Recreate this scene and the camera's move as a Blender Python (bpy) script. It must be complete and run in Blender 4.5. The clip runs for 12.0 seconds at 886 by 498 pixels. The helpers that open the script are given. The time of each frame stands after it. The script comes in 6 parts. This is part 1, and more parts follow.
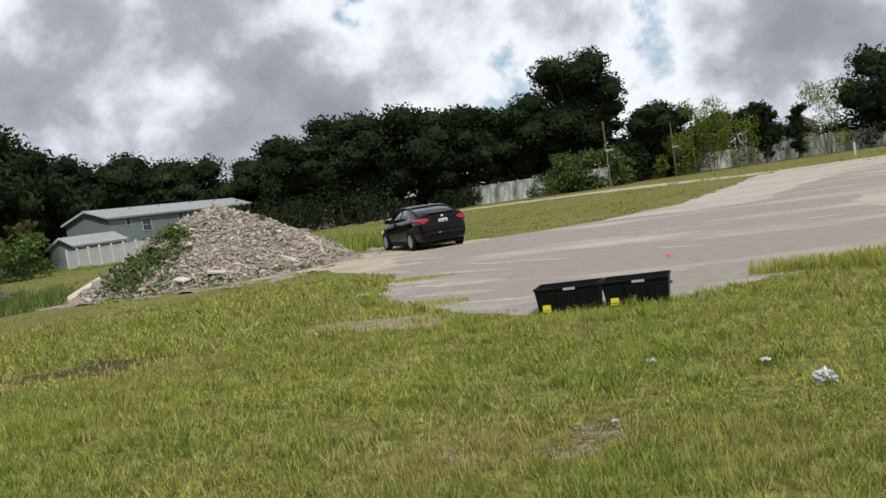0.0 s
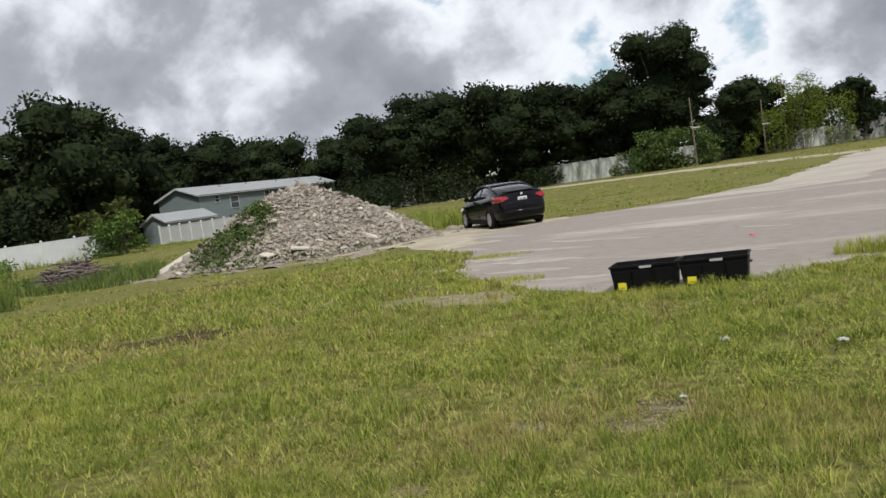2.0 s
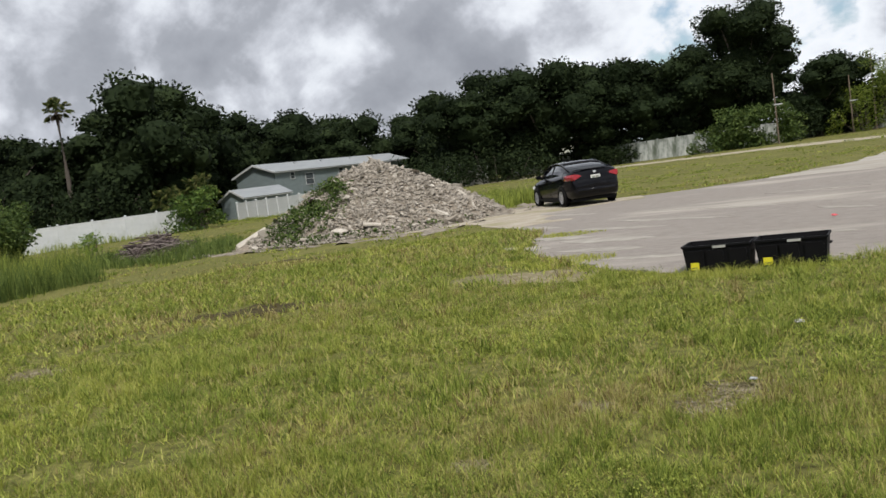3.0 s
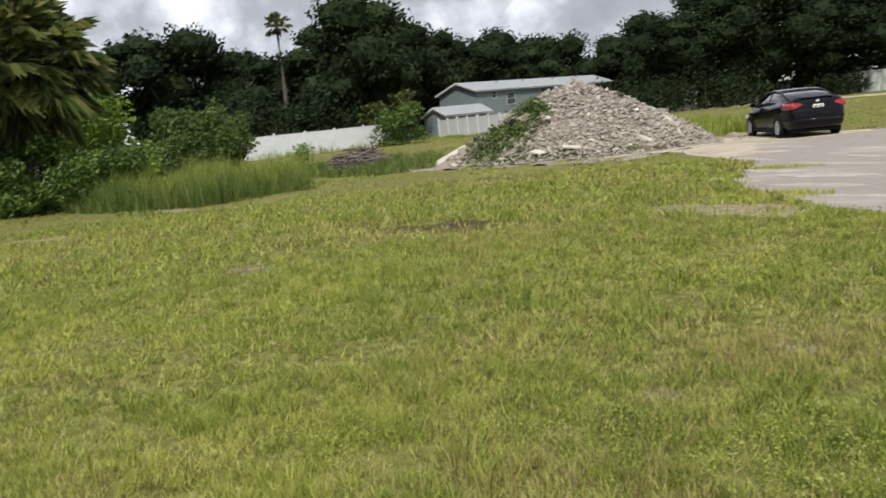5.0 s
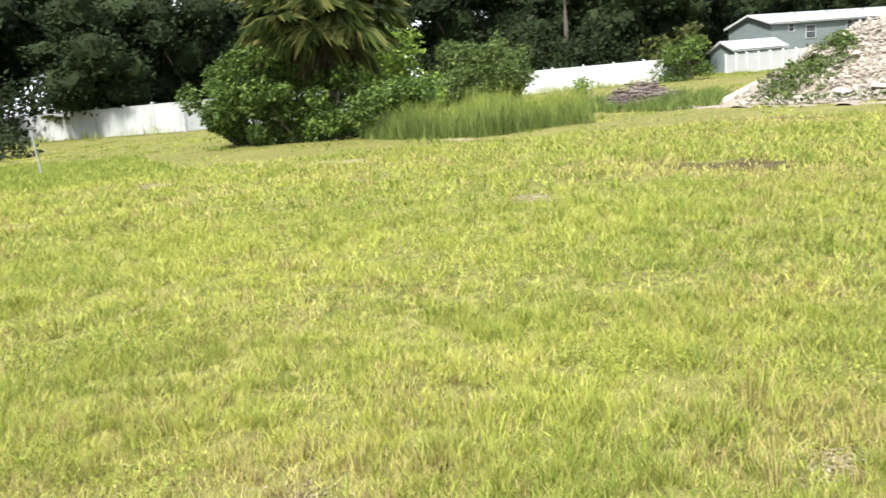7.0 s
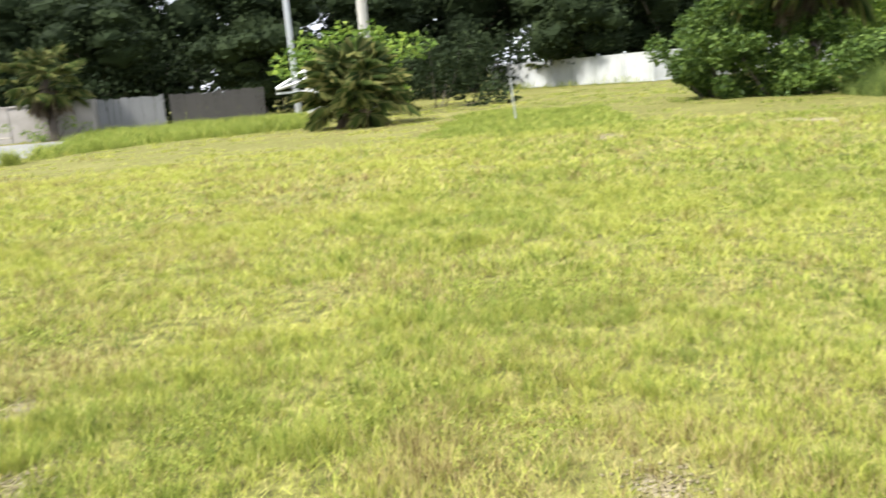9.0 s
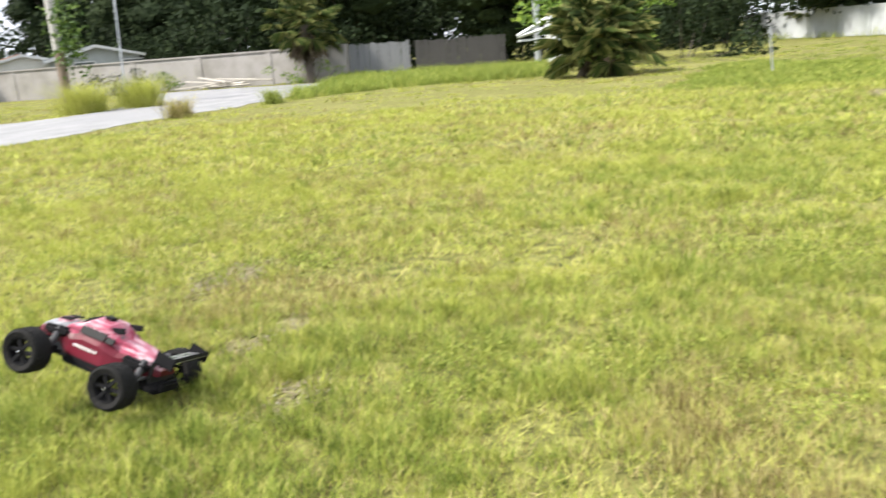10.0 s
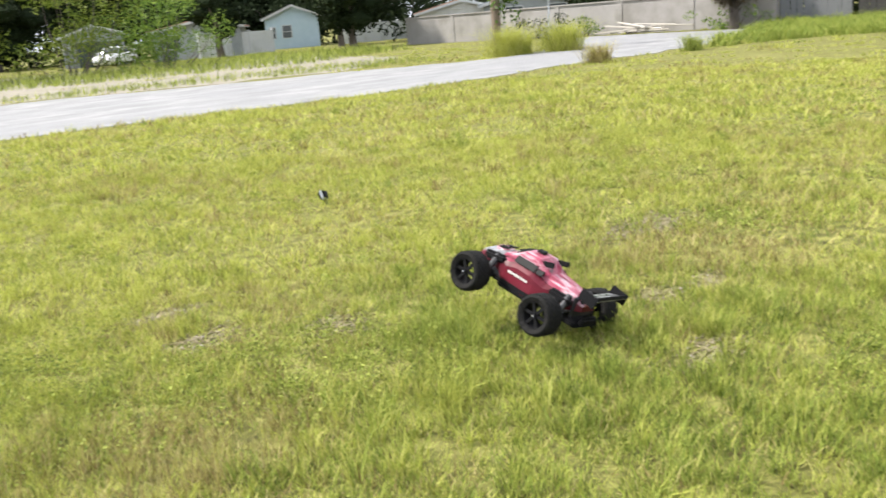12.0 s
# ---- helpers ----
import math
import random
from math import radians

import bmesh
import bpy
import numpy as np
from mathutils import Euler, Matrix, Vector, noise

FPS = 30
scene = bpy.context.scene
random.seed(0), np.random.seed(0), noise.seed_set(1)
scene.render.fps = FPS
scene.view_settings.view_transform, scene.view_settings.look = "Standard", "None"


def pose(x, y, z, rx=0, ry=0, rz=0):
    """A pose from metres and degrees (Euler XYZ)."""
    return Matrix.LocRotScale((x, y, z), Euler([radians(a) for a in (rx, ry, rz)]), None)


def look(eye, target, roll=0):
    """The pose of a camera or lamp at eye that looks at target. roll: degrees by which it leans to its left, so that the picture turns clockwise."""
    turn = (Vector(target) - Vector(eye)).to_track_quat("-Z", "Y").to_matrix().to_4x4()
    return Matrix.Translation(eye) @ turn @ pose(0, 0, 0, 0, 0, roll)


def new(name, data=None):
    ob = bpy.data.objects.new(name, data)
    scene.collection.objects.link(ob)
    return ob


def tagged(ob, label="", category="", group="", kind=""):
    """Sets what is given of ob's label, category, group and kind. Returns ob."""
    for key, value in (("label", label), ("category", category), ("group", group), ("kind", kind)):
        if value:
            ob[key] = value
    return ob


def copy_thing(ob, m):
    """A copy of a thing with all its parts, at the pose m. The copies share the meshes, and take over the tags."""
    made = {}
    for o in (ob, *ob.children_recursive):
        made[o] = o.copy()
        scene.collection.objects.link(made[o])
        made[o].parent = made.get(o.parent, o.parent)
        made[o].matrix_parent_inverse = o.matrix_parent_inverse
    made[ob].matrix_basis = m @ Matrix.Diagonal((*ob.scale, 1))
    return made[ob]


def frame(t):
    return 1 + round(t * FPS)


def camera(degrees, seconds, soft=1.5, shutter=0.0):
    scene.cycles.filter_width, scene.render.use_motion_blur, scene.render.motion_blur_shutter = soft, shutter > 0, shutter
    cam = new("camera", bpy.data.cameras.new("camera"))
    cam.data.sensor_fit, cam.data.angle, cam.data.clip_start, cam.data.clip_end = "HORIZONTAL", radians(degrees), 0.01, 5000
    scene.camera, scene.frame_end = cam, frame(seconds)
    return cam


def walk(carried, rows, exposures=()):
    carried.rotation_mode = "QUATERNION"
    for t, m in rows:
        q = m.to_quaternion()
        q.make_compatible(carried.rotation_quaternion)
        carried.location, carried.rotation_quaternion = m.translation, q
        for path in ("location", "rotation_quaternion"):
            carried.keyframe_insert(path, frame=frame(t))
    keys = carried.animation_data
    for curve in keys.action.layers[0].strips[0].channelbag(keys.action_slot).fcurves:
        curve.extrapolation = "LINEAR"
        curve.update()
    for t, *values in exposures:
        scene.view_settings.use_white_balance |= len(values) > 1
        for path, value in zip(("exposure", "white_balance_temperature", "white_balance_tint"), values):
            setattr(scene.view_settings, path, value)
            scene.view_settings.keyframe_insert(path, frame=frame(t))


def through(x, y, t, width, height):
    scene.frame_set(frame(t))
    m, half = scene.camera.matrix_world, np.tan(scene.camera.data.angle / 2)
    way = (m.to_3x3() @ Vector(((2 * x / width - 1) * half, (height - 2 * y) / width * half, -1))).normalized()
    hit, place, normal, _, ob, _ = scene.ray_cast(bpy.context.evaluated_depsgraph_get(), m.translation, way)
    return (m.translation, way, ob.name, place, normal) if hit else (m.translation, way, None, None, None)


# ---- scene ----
from mathutils import Quaternion

# ---- the camera: a phone held at chest height that pans to the left ----
cam = camera(54.6, 12.0, soft=1.5, shutter=0.35)
# seconds, x, y, z, yaw to the left of +y, pitch, roll
PATH = (
    (0, -0.098, 0.166, 1.554, 21.86, -3.39, -8.44),
    (0.5, -0.062, 0.153, 1.535, 23.17, -3.55, -8.39),
    (1, -0.035, 0.131, 1.529, 24.59, -3.69, -8.38),
    (1.5, -0.016, 0.106, 1.524, 25.61, -3.83, -8.39),
    (2, 0.006, 0.087, 1.525, 27.43, -4.01, -8.31),
    (2.5, 0.030, 0.082, 1.515, 29.69, -4.35, -8.12),
    (3, 0.042, 0.088, 1.511, 32.40, -4.79, -8.02),
    (3.2, 0.055, 0.092, 1.510, 33.12, -5.00, -7.80),
    (4.8, 0.035, 0.092, 1.489, 43.95, -7.70, -6.52),
    (5, 0.003, 0.088, 1.491, 45.90, -8.35, -5.94),
    (5.5, -0.039, 0.098, 1.488, 48.97, -9.57, -5.39),
    (6, -0.004, 0.014, 1.470, 53.33, -10.50, -5.02),
    (6.5, 0.014, -0.065, 1.467, 58.49, -10.92, -4.99),
    (7, 0.022, -0.144, 1.462, 64.11, -10.84, -5.20),
    (7.2, 0.006, -0.155, 1.457, 65.65, -10.85, -4.94),
    (8.8, 0.013, 0.049, 1.500, 90.28, -11.00, -5.56),
    (9, 0.006, 0.083, 1.510, 94.62, -11.43, -5.04),
    (9.5, 0.017, 0.014, 1.496, 101.49, -12.27, -4.71),
    (10, -0.027, -0.129, 1.463, 110.08, -13.43, -4.41),
    (10.5, -0.040, -0.254, 1.443, 118.42, -14.53, -4.29),
    (11, -0.065, -0.213, 1.458, 126.20, -15.08, -4.31),
    (11.5, 0.029, -0.179, 1.486, 131.32, -15.21, -4.39),
    (12, 0.108, -0.212, 1.500, 136.89, -14.90, -4.50),
)


def view(x, y, z, yaw, pitch, roll):
    a, b = radians(yaw), radians(pitch)
    eye = Vector((x, y, z))
    return look(eye, eye + Vector((-math.sin(a) * math.cos(b), math.cos(a) * math.cos(b), math.sin(b))), roll)


walk(cam, [(t, view(*row)) for t, *row in PATH],
     exposures=((0, -0.1), (3.2, -0.1), (4.8, 0.1), (5.0, 0.18), (5.5, 0.72), (6.0, 1.0), (6.5, 1.25), (7.0, 1.38), (9, 1.42), (10, 1.34), (10.5, 1.2), (11, 1.15), (12, 1.24)))

# ---- sky: broken cloud over a blue sky, soft sun ----
SUN_YAW, SUN_UP = -140.0, 54.0
world = bpy.data.worlds.new("sky")
scene.world = world
world.use_nodes = True
wn, wl = world.node_tree.nodes, world.node_tree.links
wn.clear()


def wnode(kind, **values):
    n = wn.new(kind)
    for k, v in values.items():
        n.inputs[k].default_value = v
    return n


sky = wn.new("ShaderNodeTexSky")
sky.sky_type, sky.sun_disc = "NISHITA", False
sky.sun_elevation, sky.sun_rotation = radians(SUN_UP), radians(-SUN_YAW)
coord = wn.new("ShaderNodeTexCoord")
split = wn.new("ShaderNodeSeparateXYZ")
wl.new(coord.outputs["Generated"], split.inputs[0])


def wmath(op, a, b):
    n = wn.new("ShaderNodeMath")
    n.operation = op
    for i, v in enumerate((a, b)):
        if isinstance(v, (int, float)):
            n.inputs[i].default_value = v
        elif v is not None:
            wl.new(v, n.inputs[i])
    return n.outputs[0]


def wramp(fac, stops):
    n = wn.new("ShaderNodeValToRGB")
    e = n.color_ramp.elements
    e[0].position, e[0].color = stops[0][0], (*stops[0][1], 1)
    e[1].position, e[1].color = stops[-1][0], (*stops[-1][1], 1)
    for p, c in stops[1:-1]:
        e.new(p).color = (*c, 1)
    wl.new(fac, n.inputs[0])
    return n.outputs[0]


up = wmath("ADD", wmath("MAXIMUM", split.outputs[2], 0.0), 0.9)
flat = wn.new("ShaderNodeCombineXYZ")
wl.new(wmath("DIVIDE", split.outputs[0], up), flat.inputs[0])
wl.new(wmath("DIVIDE", split.outputs[1], up), flat.inputs[1])


def wnoise(scale, detail, rough, distort, shift):
    m = wn.new("ShaderNodeMapping")
    m.inputs["Location"].default_value = shift
    wl.new(flat.outputs[0], m.inputs[0])
    n = wnode("ShaderNodeTexNoise", Scale=scale, Detail=detail, Roughness=rough, Distortion=distort)
    wl.new(m.outputs[0], n.inputs["Vector"])
    return n.outputs["Fac"]


puffs = wmath("ADD", wmath("MULTIPLY", wnoise(3.0, 4, 0.5, 0.1, (7.4, 2.9, 0.0)), 0.5), wmath("MULTIPLY", wnoise(8.0, 12, 0.56, 0.1, (1.3, 5.2, 0.0)), 0.5))
cover = wramp(puffs, ((0.385, (0, 0, 0)), (0.42, (1, 1, 1))))
shade = wramp(puffs, ((0.39, (0.8, 0.86, 0.94)), (0.435, (1.0, 1.04, 1.1)), (0.475, (0.86, 0.9, 0.97)), (0.51, (0.64, 0.67, 0.74)), (0.55, (0.44, 0.465, 0.52)), (0.63, (0.33, 0.35, 0.4))))
blue = wn.new("ShaderNodeMix")
blue.data_type, blue.blend_type = "RGBA", "MIX"
scaled = wn.new("ShaderNodeVectorMath")
scaled.operation = "SCALE"
scaled.inputs["Scale"].default_value = 0.12
wl.new(sky.outputs[0], scaled.inputs[0])
wl.new(cover, blue.inputs["Factor"])
wl.new(scaled.outputs[0], blue.inputs[6])
wl.new(shade, blue.inputs[7])
back = wnode("ShaderNodeBackground", Strength=1.0)
wl.new(blue.outputs[2], back.inputs["Color"])
wl.new(back.outputs[0], wn.new("ShaderNodeOutputWorld").inputs[0])

sun = new("sun", bpy.data.lights.new("sun", "SUN"))
sun.data.energy, sun.data.angle, sun.data.color = 4.2, radians(5), (1.0, 0.95, 0.86)
a, b = radians(SUN_YAW), radians(SUN_UP)
sun.matrix_world = look((0, 0, 60), Vector((0, 0, 60)) - Vector((-math.sin(a) * math.cos(b), math.cos(a) * math.cos(b), math.sin(b))))


# ---- materials ----
def mat(name, colors, scale=4.0, rough=0.8, bump=0.0, bump_scale=40.0, metal=0.0, island=0.0, thing=0.0, spread=0.25, big=0.0, big_color=(0.1, 0.08, 0.05), stretch=(1, 1, 1), coat=0.0, through=0.0, spec=0.5):
    """Colours mixed by noise at a real scale, with a second, larger noise, a random shift per piece and a bump."""
    m = bpy.data.materials.new(name)
    m.use_nodes = True
    n, l = m.node_tree.nodes, m.node_tree.links
    p = n["Principled BSDF"]
    p.inputs["Roughness"].default_value, p.inputs["Metallic"].default_value = rough, metal
    p.inputs["Coat Weight"].default_value, p.inputs["Specular IOR Level"].default_value = coat, spec
    geo, tc, mp = n.new("ShaderNodeNewGeometry"), n.new("ShaderNodeTexCoord"), n.new("ShaderNodeMapping")
    mp.inputs["Scale"].default_value = stretch
    l.new(tc.outputs["Object"], mp.inputs[0])
    tex = n.new("ShaderNodeTexNoise")
    tex.inputs["Scale"].default_value, tex.inputs["Detail"].default_value, tex.inputs["Roughness"].default_value = scale, 6, 0.62
    l.new(mp.outputs[0], tex.inputs["Vector"])
    fac = tex.outputs["Fac"]

    def calc(op, x, y):
        q = n.new("ShaderNodeMath")
        q.operation = op
        for i, v in enumerate((x, y)):
            if isinstance(v, (int, float)):
                q.inputs[i].default_value = v
            else:
                l.new(v, q.inputs[i])
        return q.outputs[0]

    if island:
        fac = calc("ADD", calc("MULTIPLY", fac, 1 - island), calc("MULTIPLY", geo.outputs["Random Per Island"], island))
    if thing:
        fac = calc("ADD", calc("MULTIPLY", fac, 1 - thing), calc("MULTIPLY", n.new("ShaderNodeObjectInfo").outputs["Random"], thing))
    ramp = n.new("ShaderNodeValToRGB")
    e = ramp.color_ramp.elements
    lo, hi = 0.5 - spread, 0.5 + spread
    e[0].position, e[0].color, e[1].position, e[1].color = lo, (*colors[0], 1), hi, (*colors[-1], 1)
    for i, c in enumerate(colors[1:-1], 1):
        e.new(lo + (hi - lo) * i / (len(colors) - 1)).color = (*c, 1)
    l.new(fac, ramp.inputs[0])
    col = ramp.outputs[0]
    if big:
        t2 = n.new("ShaderNodeTexNoise")
        t2.inputs["Scale"].default_value, t2.inputs["Detail"].default_value, t2.inputs["Roughness"].default_value = big, 5, 0.6
        l.new(mp.outputs[0], t2.inputs["Vector"])
        r2 = n.new("ShaderNodeValToRGB")
        r2.color_ramp.elements[0].position, r2.color_ramp.elements[1].position = 0.52, 0.68
        l.new(t2.outputs["Fac"], r2.inputs[0])
        mix = n.new("ShaderNodeMix")
        mix.data_type = "RGBA"
        l.new(r2.outputs[0], mix.inputs["Factor"])
        l.new(col, mix.inputs[6])
        mix.inputs[7].default_value = (*big_color, 1)
        col = mix.outputs[2]
    l.new(col, p.inputs["Base Color"])
    if bump:
        bt, bn = n.new("ShaderNodeTexNoise"), n.new("ShaderNodeBump")
        bt.inputs["Scale"].default_value, bt.inputs["Detail"].default_value = bump_scale, 5
        l.new(mp.outputs[0], bt.inputs["Vector"])
        l.new(bt.outputs["Fac"], bn.inputs["Height"])
        bn.inputs["Strength"].default_value, bn.inputs["Distance"].default_value = min(bump, 1.0), 0.02
        l.new(bn.outputs[0], p.inputs["Normal"])
    if through:
        tr, ms = n.new("ShaderNodeBsdfTranslucent"), n.new("ShaderNodeMixShader")
        l.new(col, tr.inputs["Color"])
        ms.inputs[0].default_value = through
        l.new(p.outputs[0], ms.inputs[1])
        l.new(tr.outputs[0], ms.inputs[2])
        l.new(ms.outputs[0], n["Material Output"].inputs[0])
    return m


M = {}
M["soil"] = mat("grass_soil", ((0.045, 0.042, 0.016), (0.115, 0.115, 0.034), (0.23, 0.225, 0.068)), 9.0, 0.95, 0.9, 30, spread=0.2, big=0.35, big_color=(0.155, 0.15, 0.05), spec=0.1)
M["grass"] = mat("grass_blade", ((0.13, 0.145, 0.028), (0.27, 0.3, 0.055), (0.42, 0.45, 0.095), (0.52, 0.48, 0.18)), 2.2, 0.7, island=0.35, spread=0.24, big=0.6, big_color=(0.36, 0.37, 0.085), through=0.4, spec=0.15)
M["lush"] = mat("fresh_grass_blade", ((0.07, 0.1, 0.018), (0.15, 0.2, 0.036), (0.27, 0.33, 0.06), (0.44, 0.43, 0.13)), 2.6, 0.65, island=0.4, spread=0.24, big=0.5, big_color=(0.2, 0.25, 0.05), through=0.4, spec=0.15)
M["tall"] = mat("tall_weed_blade", ((0.045, 0.075, 0.018), (0.1, 0.145, 0.035), (0.2, 0.25, 0.065)), 1.5, 0.65, island=0.5, through=0.3, spec=0.15)
M["dry"] = mat("dry_grass", ((0.12, 0.088, 0.034), (0.27, 0.215, 0.09), (0.44, 0.38, 0.18), (0.38, 0.38, 0.1)), 3, 0.8, island=0.6, through=0.3, spec=0.15)
M["weed"] = mat("weed_leaf", ((0.09, 0.12, 0.025), (0.22, 0.27, 0.05), (0.36, 0.4, 0.09)), 2, 0.6, island=0.6, through=0.3, spec=0.15)
M["asphalt"] = mat("worn_asphalt", ((0.165, 0.145, 0.13), (0.225, 0.2, 0.18), (0.29, 0.26, 0.235)), 9, 0.9, 0.6, 120, spread=0.3, big=0.35, big_color=(0.36, 0.33, 0.29), stretch=(0.35, 1, 1))
M["concrete"] = mat("pale_concrete", ((0.25, 0.225, 0.19), (0.32, 0.295, 0.26), (0.42, 0.395, 0.35)), 1.2, 0.9, 0.4, 60, big=0.3, big_color=(0.24, 0.215, 0.18), stretch=(0.5, 1, 1))
M["road"] = mat("bleached_road", ((0.125, 0.126, 0.133), (0.17, 0.17, 0.177), (0.25, 0.248, 0.248)), 1.2, 0.9, 0.4, 60, big=0.3, big_color=(0.165, 0.165, 0.175), stretch=(0.5, 1, 1))
M["verge"] = mat("verge_sand", ((0.13, 0.115, 0.085), (0.185, 0.165, 0.13), (0.25, 0.23, 0.19)), 2.0, 0.95, 0.5, 30, big=0.5, big_color=(0.13, 0.13, 0.06))
M["sand"] = mat("sand", ((0.24, 0.2, 0.145), (0.32, 0.28, 0.22), (0.42, 0.38, 0.32)), 2.0, 0.95, 0.5, 30, big=0.6, big_color=(0.24, 0.22, 0.12))
M["bare"] = mat("bare_soil", ((0.1, 0.085, 0.045), (0.19, 0.165, 0.1), (0.34, 0.3, 0.22)), 9.0, 0.95, 0.6, 30, big=0.9, big_color=(0.16, 0.15, 0.06), spec=0.1)
M["pebble"] = mat("dusty_pebble", ((0.16, 0.14, 0.1), (0.26, 0.23, 0.18), (0.38, 0.35, 0.3)), 20, 0.95, island=0.6)
M["mud"] = mat("dark_mud", ((0.022, 0.018, 0.01), (0.055, 0.044, 0.02), (0.13, 0.115, 0.045)), 5, 0.95, 0.9, 25, spec=0.1)
M["vinyl"] = mat("white_vinyl", ((0.46, 0.48, 0.5), (0.56, 0.575, 0.59)), 1.5, 0.5, big=0.8, big_color=(0.42, 0.44, 0.43))
# Same vinyl with stains, its colour lowered to stand in for tree shade.
M["vinyl_shaded"] = mat("shaded_stained_vinyl", ((0.24, 0.255, 0.255), (0.37, 0.385, 0.395), (0.42, 0.435, 0.445)), 1.5, 0.6, big=0.7, big_color=(0.28, 0.3, 0.29), stretch=(1, 1, 0.5))
# Mildew streaks, over a base colour lowered for the shade of the trees.
M["mossy_shaded"] = mat("mildewed_shaded_vinyl", ((0.13, 0.15, 0.13), (0.34, 0.36, 0.345), (0.5, 0.51, 0.5)), 2.5, 0.7, spread=0.18, big=0.9, big_color=(0.1, 0.12, 0.09), stretch=(1, 1, 0.3))
M["stucco"] = mat("tan_stucco", ((0.23, 0.218, 0.21), (0.29, 0.276, 0.265)), 1.4, 0.9, 0.3, 40, big=0.4, big_color=(0.19, 0.178, 0.165))
M["greywood"] = mat("weathered_boards", ((0.06, 0.064, 0.072), (0.1, 0.105, 0.115), (0.16, 0.163, 0.17)), 6, 0.85, 0.4, 30, island=0.5, stretch=(1, 1, 0.15))
# Boards darkened in colour for the tree shade they stand in.
M["shadedwood"] = mat("shaded_boards", ((0.014, 0.014, 0.014), (0.035, 0.033, 0.031)), 6, 0.85, 0.4, 30, island=0.5, stretch=(1, 1, 0.15))
# Leaf colours set below living green, with the crowns' self-shade put in.
M["leaf"] = mat("shaded_oak_leaf", ((0.007, 0.0125, 0.005), (0.0145, 0.0235, 0.0095), (0.033, 0.048, 0.018)), 0.35, 0.8, island=0.5, thing=0.15, spread=0.3, through=0.08, spec=0.08)
M["leaf_light"] = mat("bright_leaf", ((0.05, 0.1, 0.015), (0.12, 0.2, 0.03), (0.24, 0.32, 0.05)), 0.5, 0.5, island=0.5, spread=0.3, through=0.3, spec=0.15)
M["bamboo"] = mat("bamboo_leaf", ((0.05, 0.08, 0.01), (0.12, 0.17, 0.022), (0.25, 0.29, 0.05)), 0.5, 0.5, island=0.5, spread=0.3, through=0.35, spec=0.15)
M["shrub"] = mat("shrub_leaf", ((0.02, 0.042, 0.01), (0.058, 0.105, 0.02), (0.15, 0.22, 0.045)), 0.9, 0.55, island=0.5, spread=0.3, through=0.25, spec=0.2)
M["creeper"] = mat("creeper_leaf", ((0.03, 0.055, 0.014), (0.06, 0.095, 0.024), (0.11, 0.15, 0.04)), 0.9, 0.6, island=0.5, through=0.2, spec=0.15)
M["palm"] = mat("palm_frond", ((0.035, 0.06, 0.016), (0.095, 0.125, 0.034), (0.23, 0.225, 0.08)), 0.6, 0.55, island=0.6, through=0.3, spec=0.15)
M["palm_dead"] = mat("dead_frond", ((0.07, 0.052, 0.035), (0.14, 0.11, 0.075), (0.22, 0.185, 0.14)), 1, 0.9, island=0.6, through=0.1, spec=0.15)
M["bark"] = mat("bark", ((0.05, 0.042, 0.034), (0.12, 0.1, 0.085)), 5, 0.95, 0.8, 18, stretch=(1, 1, 0.3))


# ---- building blocks ----
def part(name, data, material, parent=None, label="", smooth=False):
    """Links a bmesh, or a mesh, as one mesh object under a thing or a part."""
    if isinstance(data, bmesh.types.BMesh):
        me = bpy.data.meshes.new(name)
        bmesh.ops.recalc_face_normals(data, faces=data.faces)
        data.to_mesh(me)
        data.free()
    else:
        me = data
    if material is not None and not me.materials:
        me.materials.append(material)
    if smooth:
        me.shade_smooth()
    ob = new(name, me)
    if parent is not None:
        ob.parent = parent
    if label:
        tagged(ob, label)
    return ob


def thing(name, label, category, m=None, group="", kind=""):
    ob = new(name)
    ob.empty_display_size = 0.2
    if m is not None:
        ob.matrix_basis = m
    return tagged(ob, label, category, group, kind)


def box(bm, x0, y0, z0, x1, y1, z1, m=None, bevel=0.0):
    """A box, bevelled if asked, into bm."""
    vs = bmesh.ops.create_cube(bm, size=1.0)["verts"]
    t = Matrix.LocRotScale(((x0 + x1) / 2, (y0 + y1) / 2, (z0 + z1) / 2), None, (x1 - x0, y1 - y0, z1 - z0))
    bmesh.ops.transform(bm, matrix=t, verts=vs)
    if bevel:
        es = list({e for v in vs for e in v.link_edges})
        vs = list({v for f in bmesh.ops.bevel(bm, geom=es, offset=bevel, segments=2, affect="EDGES")["faces"] for v in f.verts} | {v for v in vs if v.is_valid})
    if m is not None:
        bmesh.ops.transform(bm, matrix=m, verts=vs)
    return bm


def boxed(*args, **kw):
    return box(bmesh.new(), *args, **kw)


def tube(bm, points, radii, sides=8):
    """A tapered tube along points."""
    rings = []
    for i, p in enumerate(points):
        p = Vector(p)
        d = (Vector(points[min(i + 1, len(points) - 1)]) - Vector(points[max(i - 1, 0)])).normalized()
        q = d.to_track_quat("Z", "X")
        rings.append([bm.verts.new(p + q @ Vector((math.cos(k * math.tau / sides), math.sin(k * math.tau / sides), 0)) * radii[i]) for k in range(sides)])
    for r0, r1 in zip(rings, rings[1:]):
        for k in range(sides):
            bm.faces.new((r0[k], r0[(k + 1) % sides], r1[(k + 1) % sides], r1[k]))
    bm.faces.new(rings[0][::-1])
    bm.faces.new(rings[-1])
    return bm


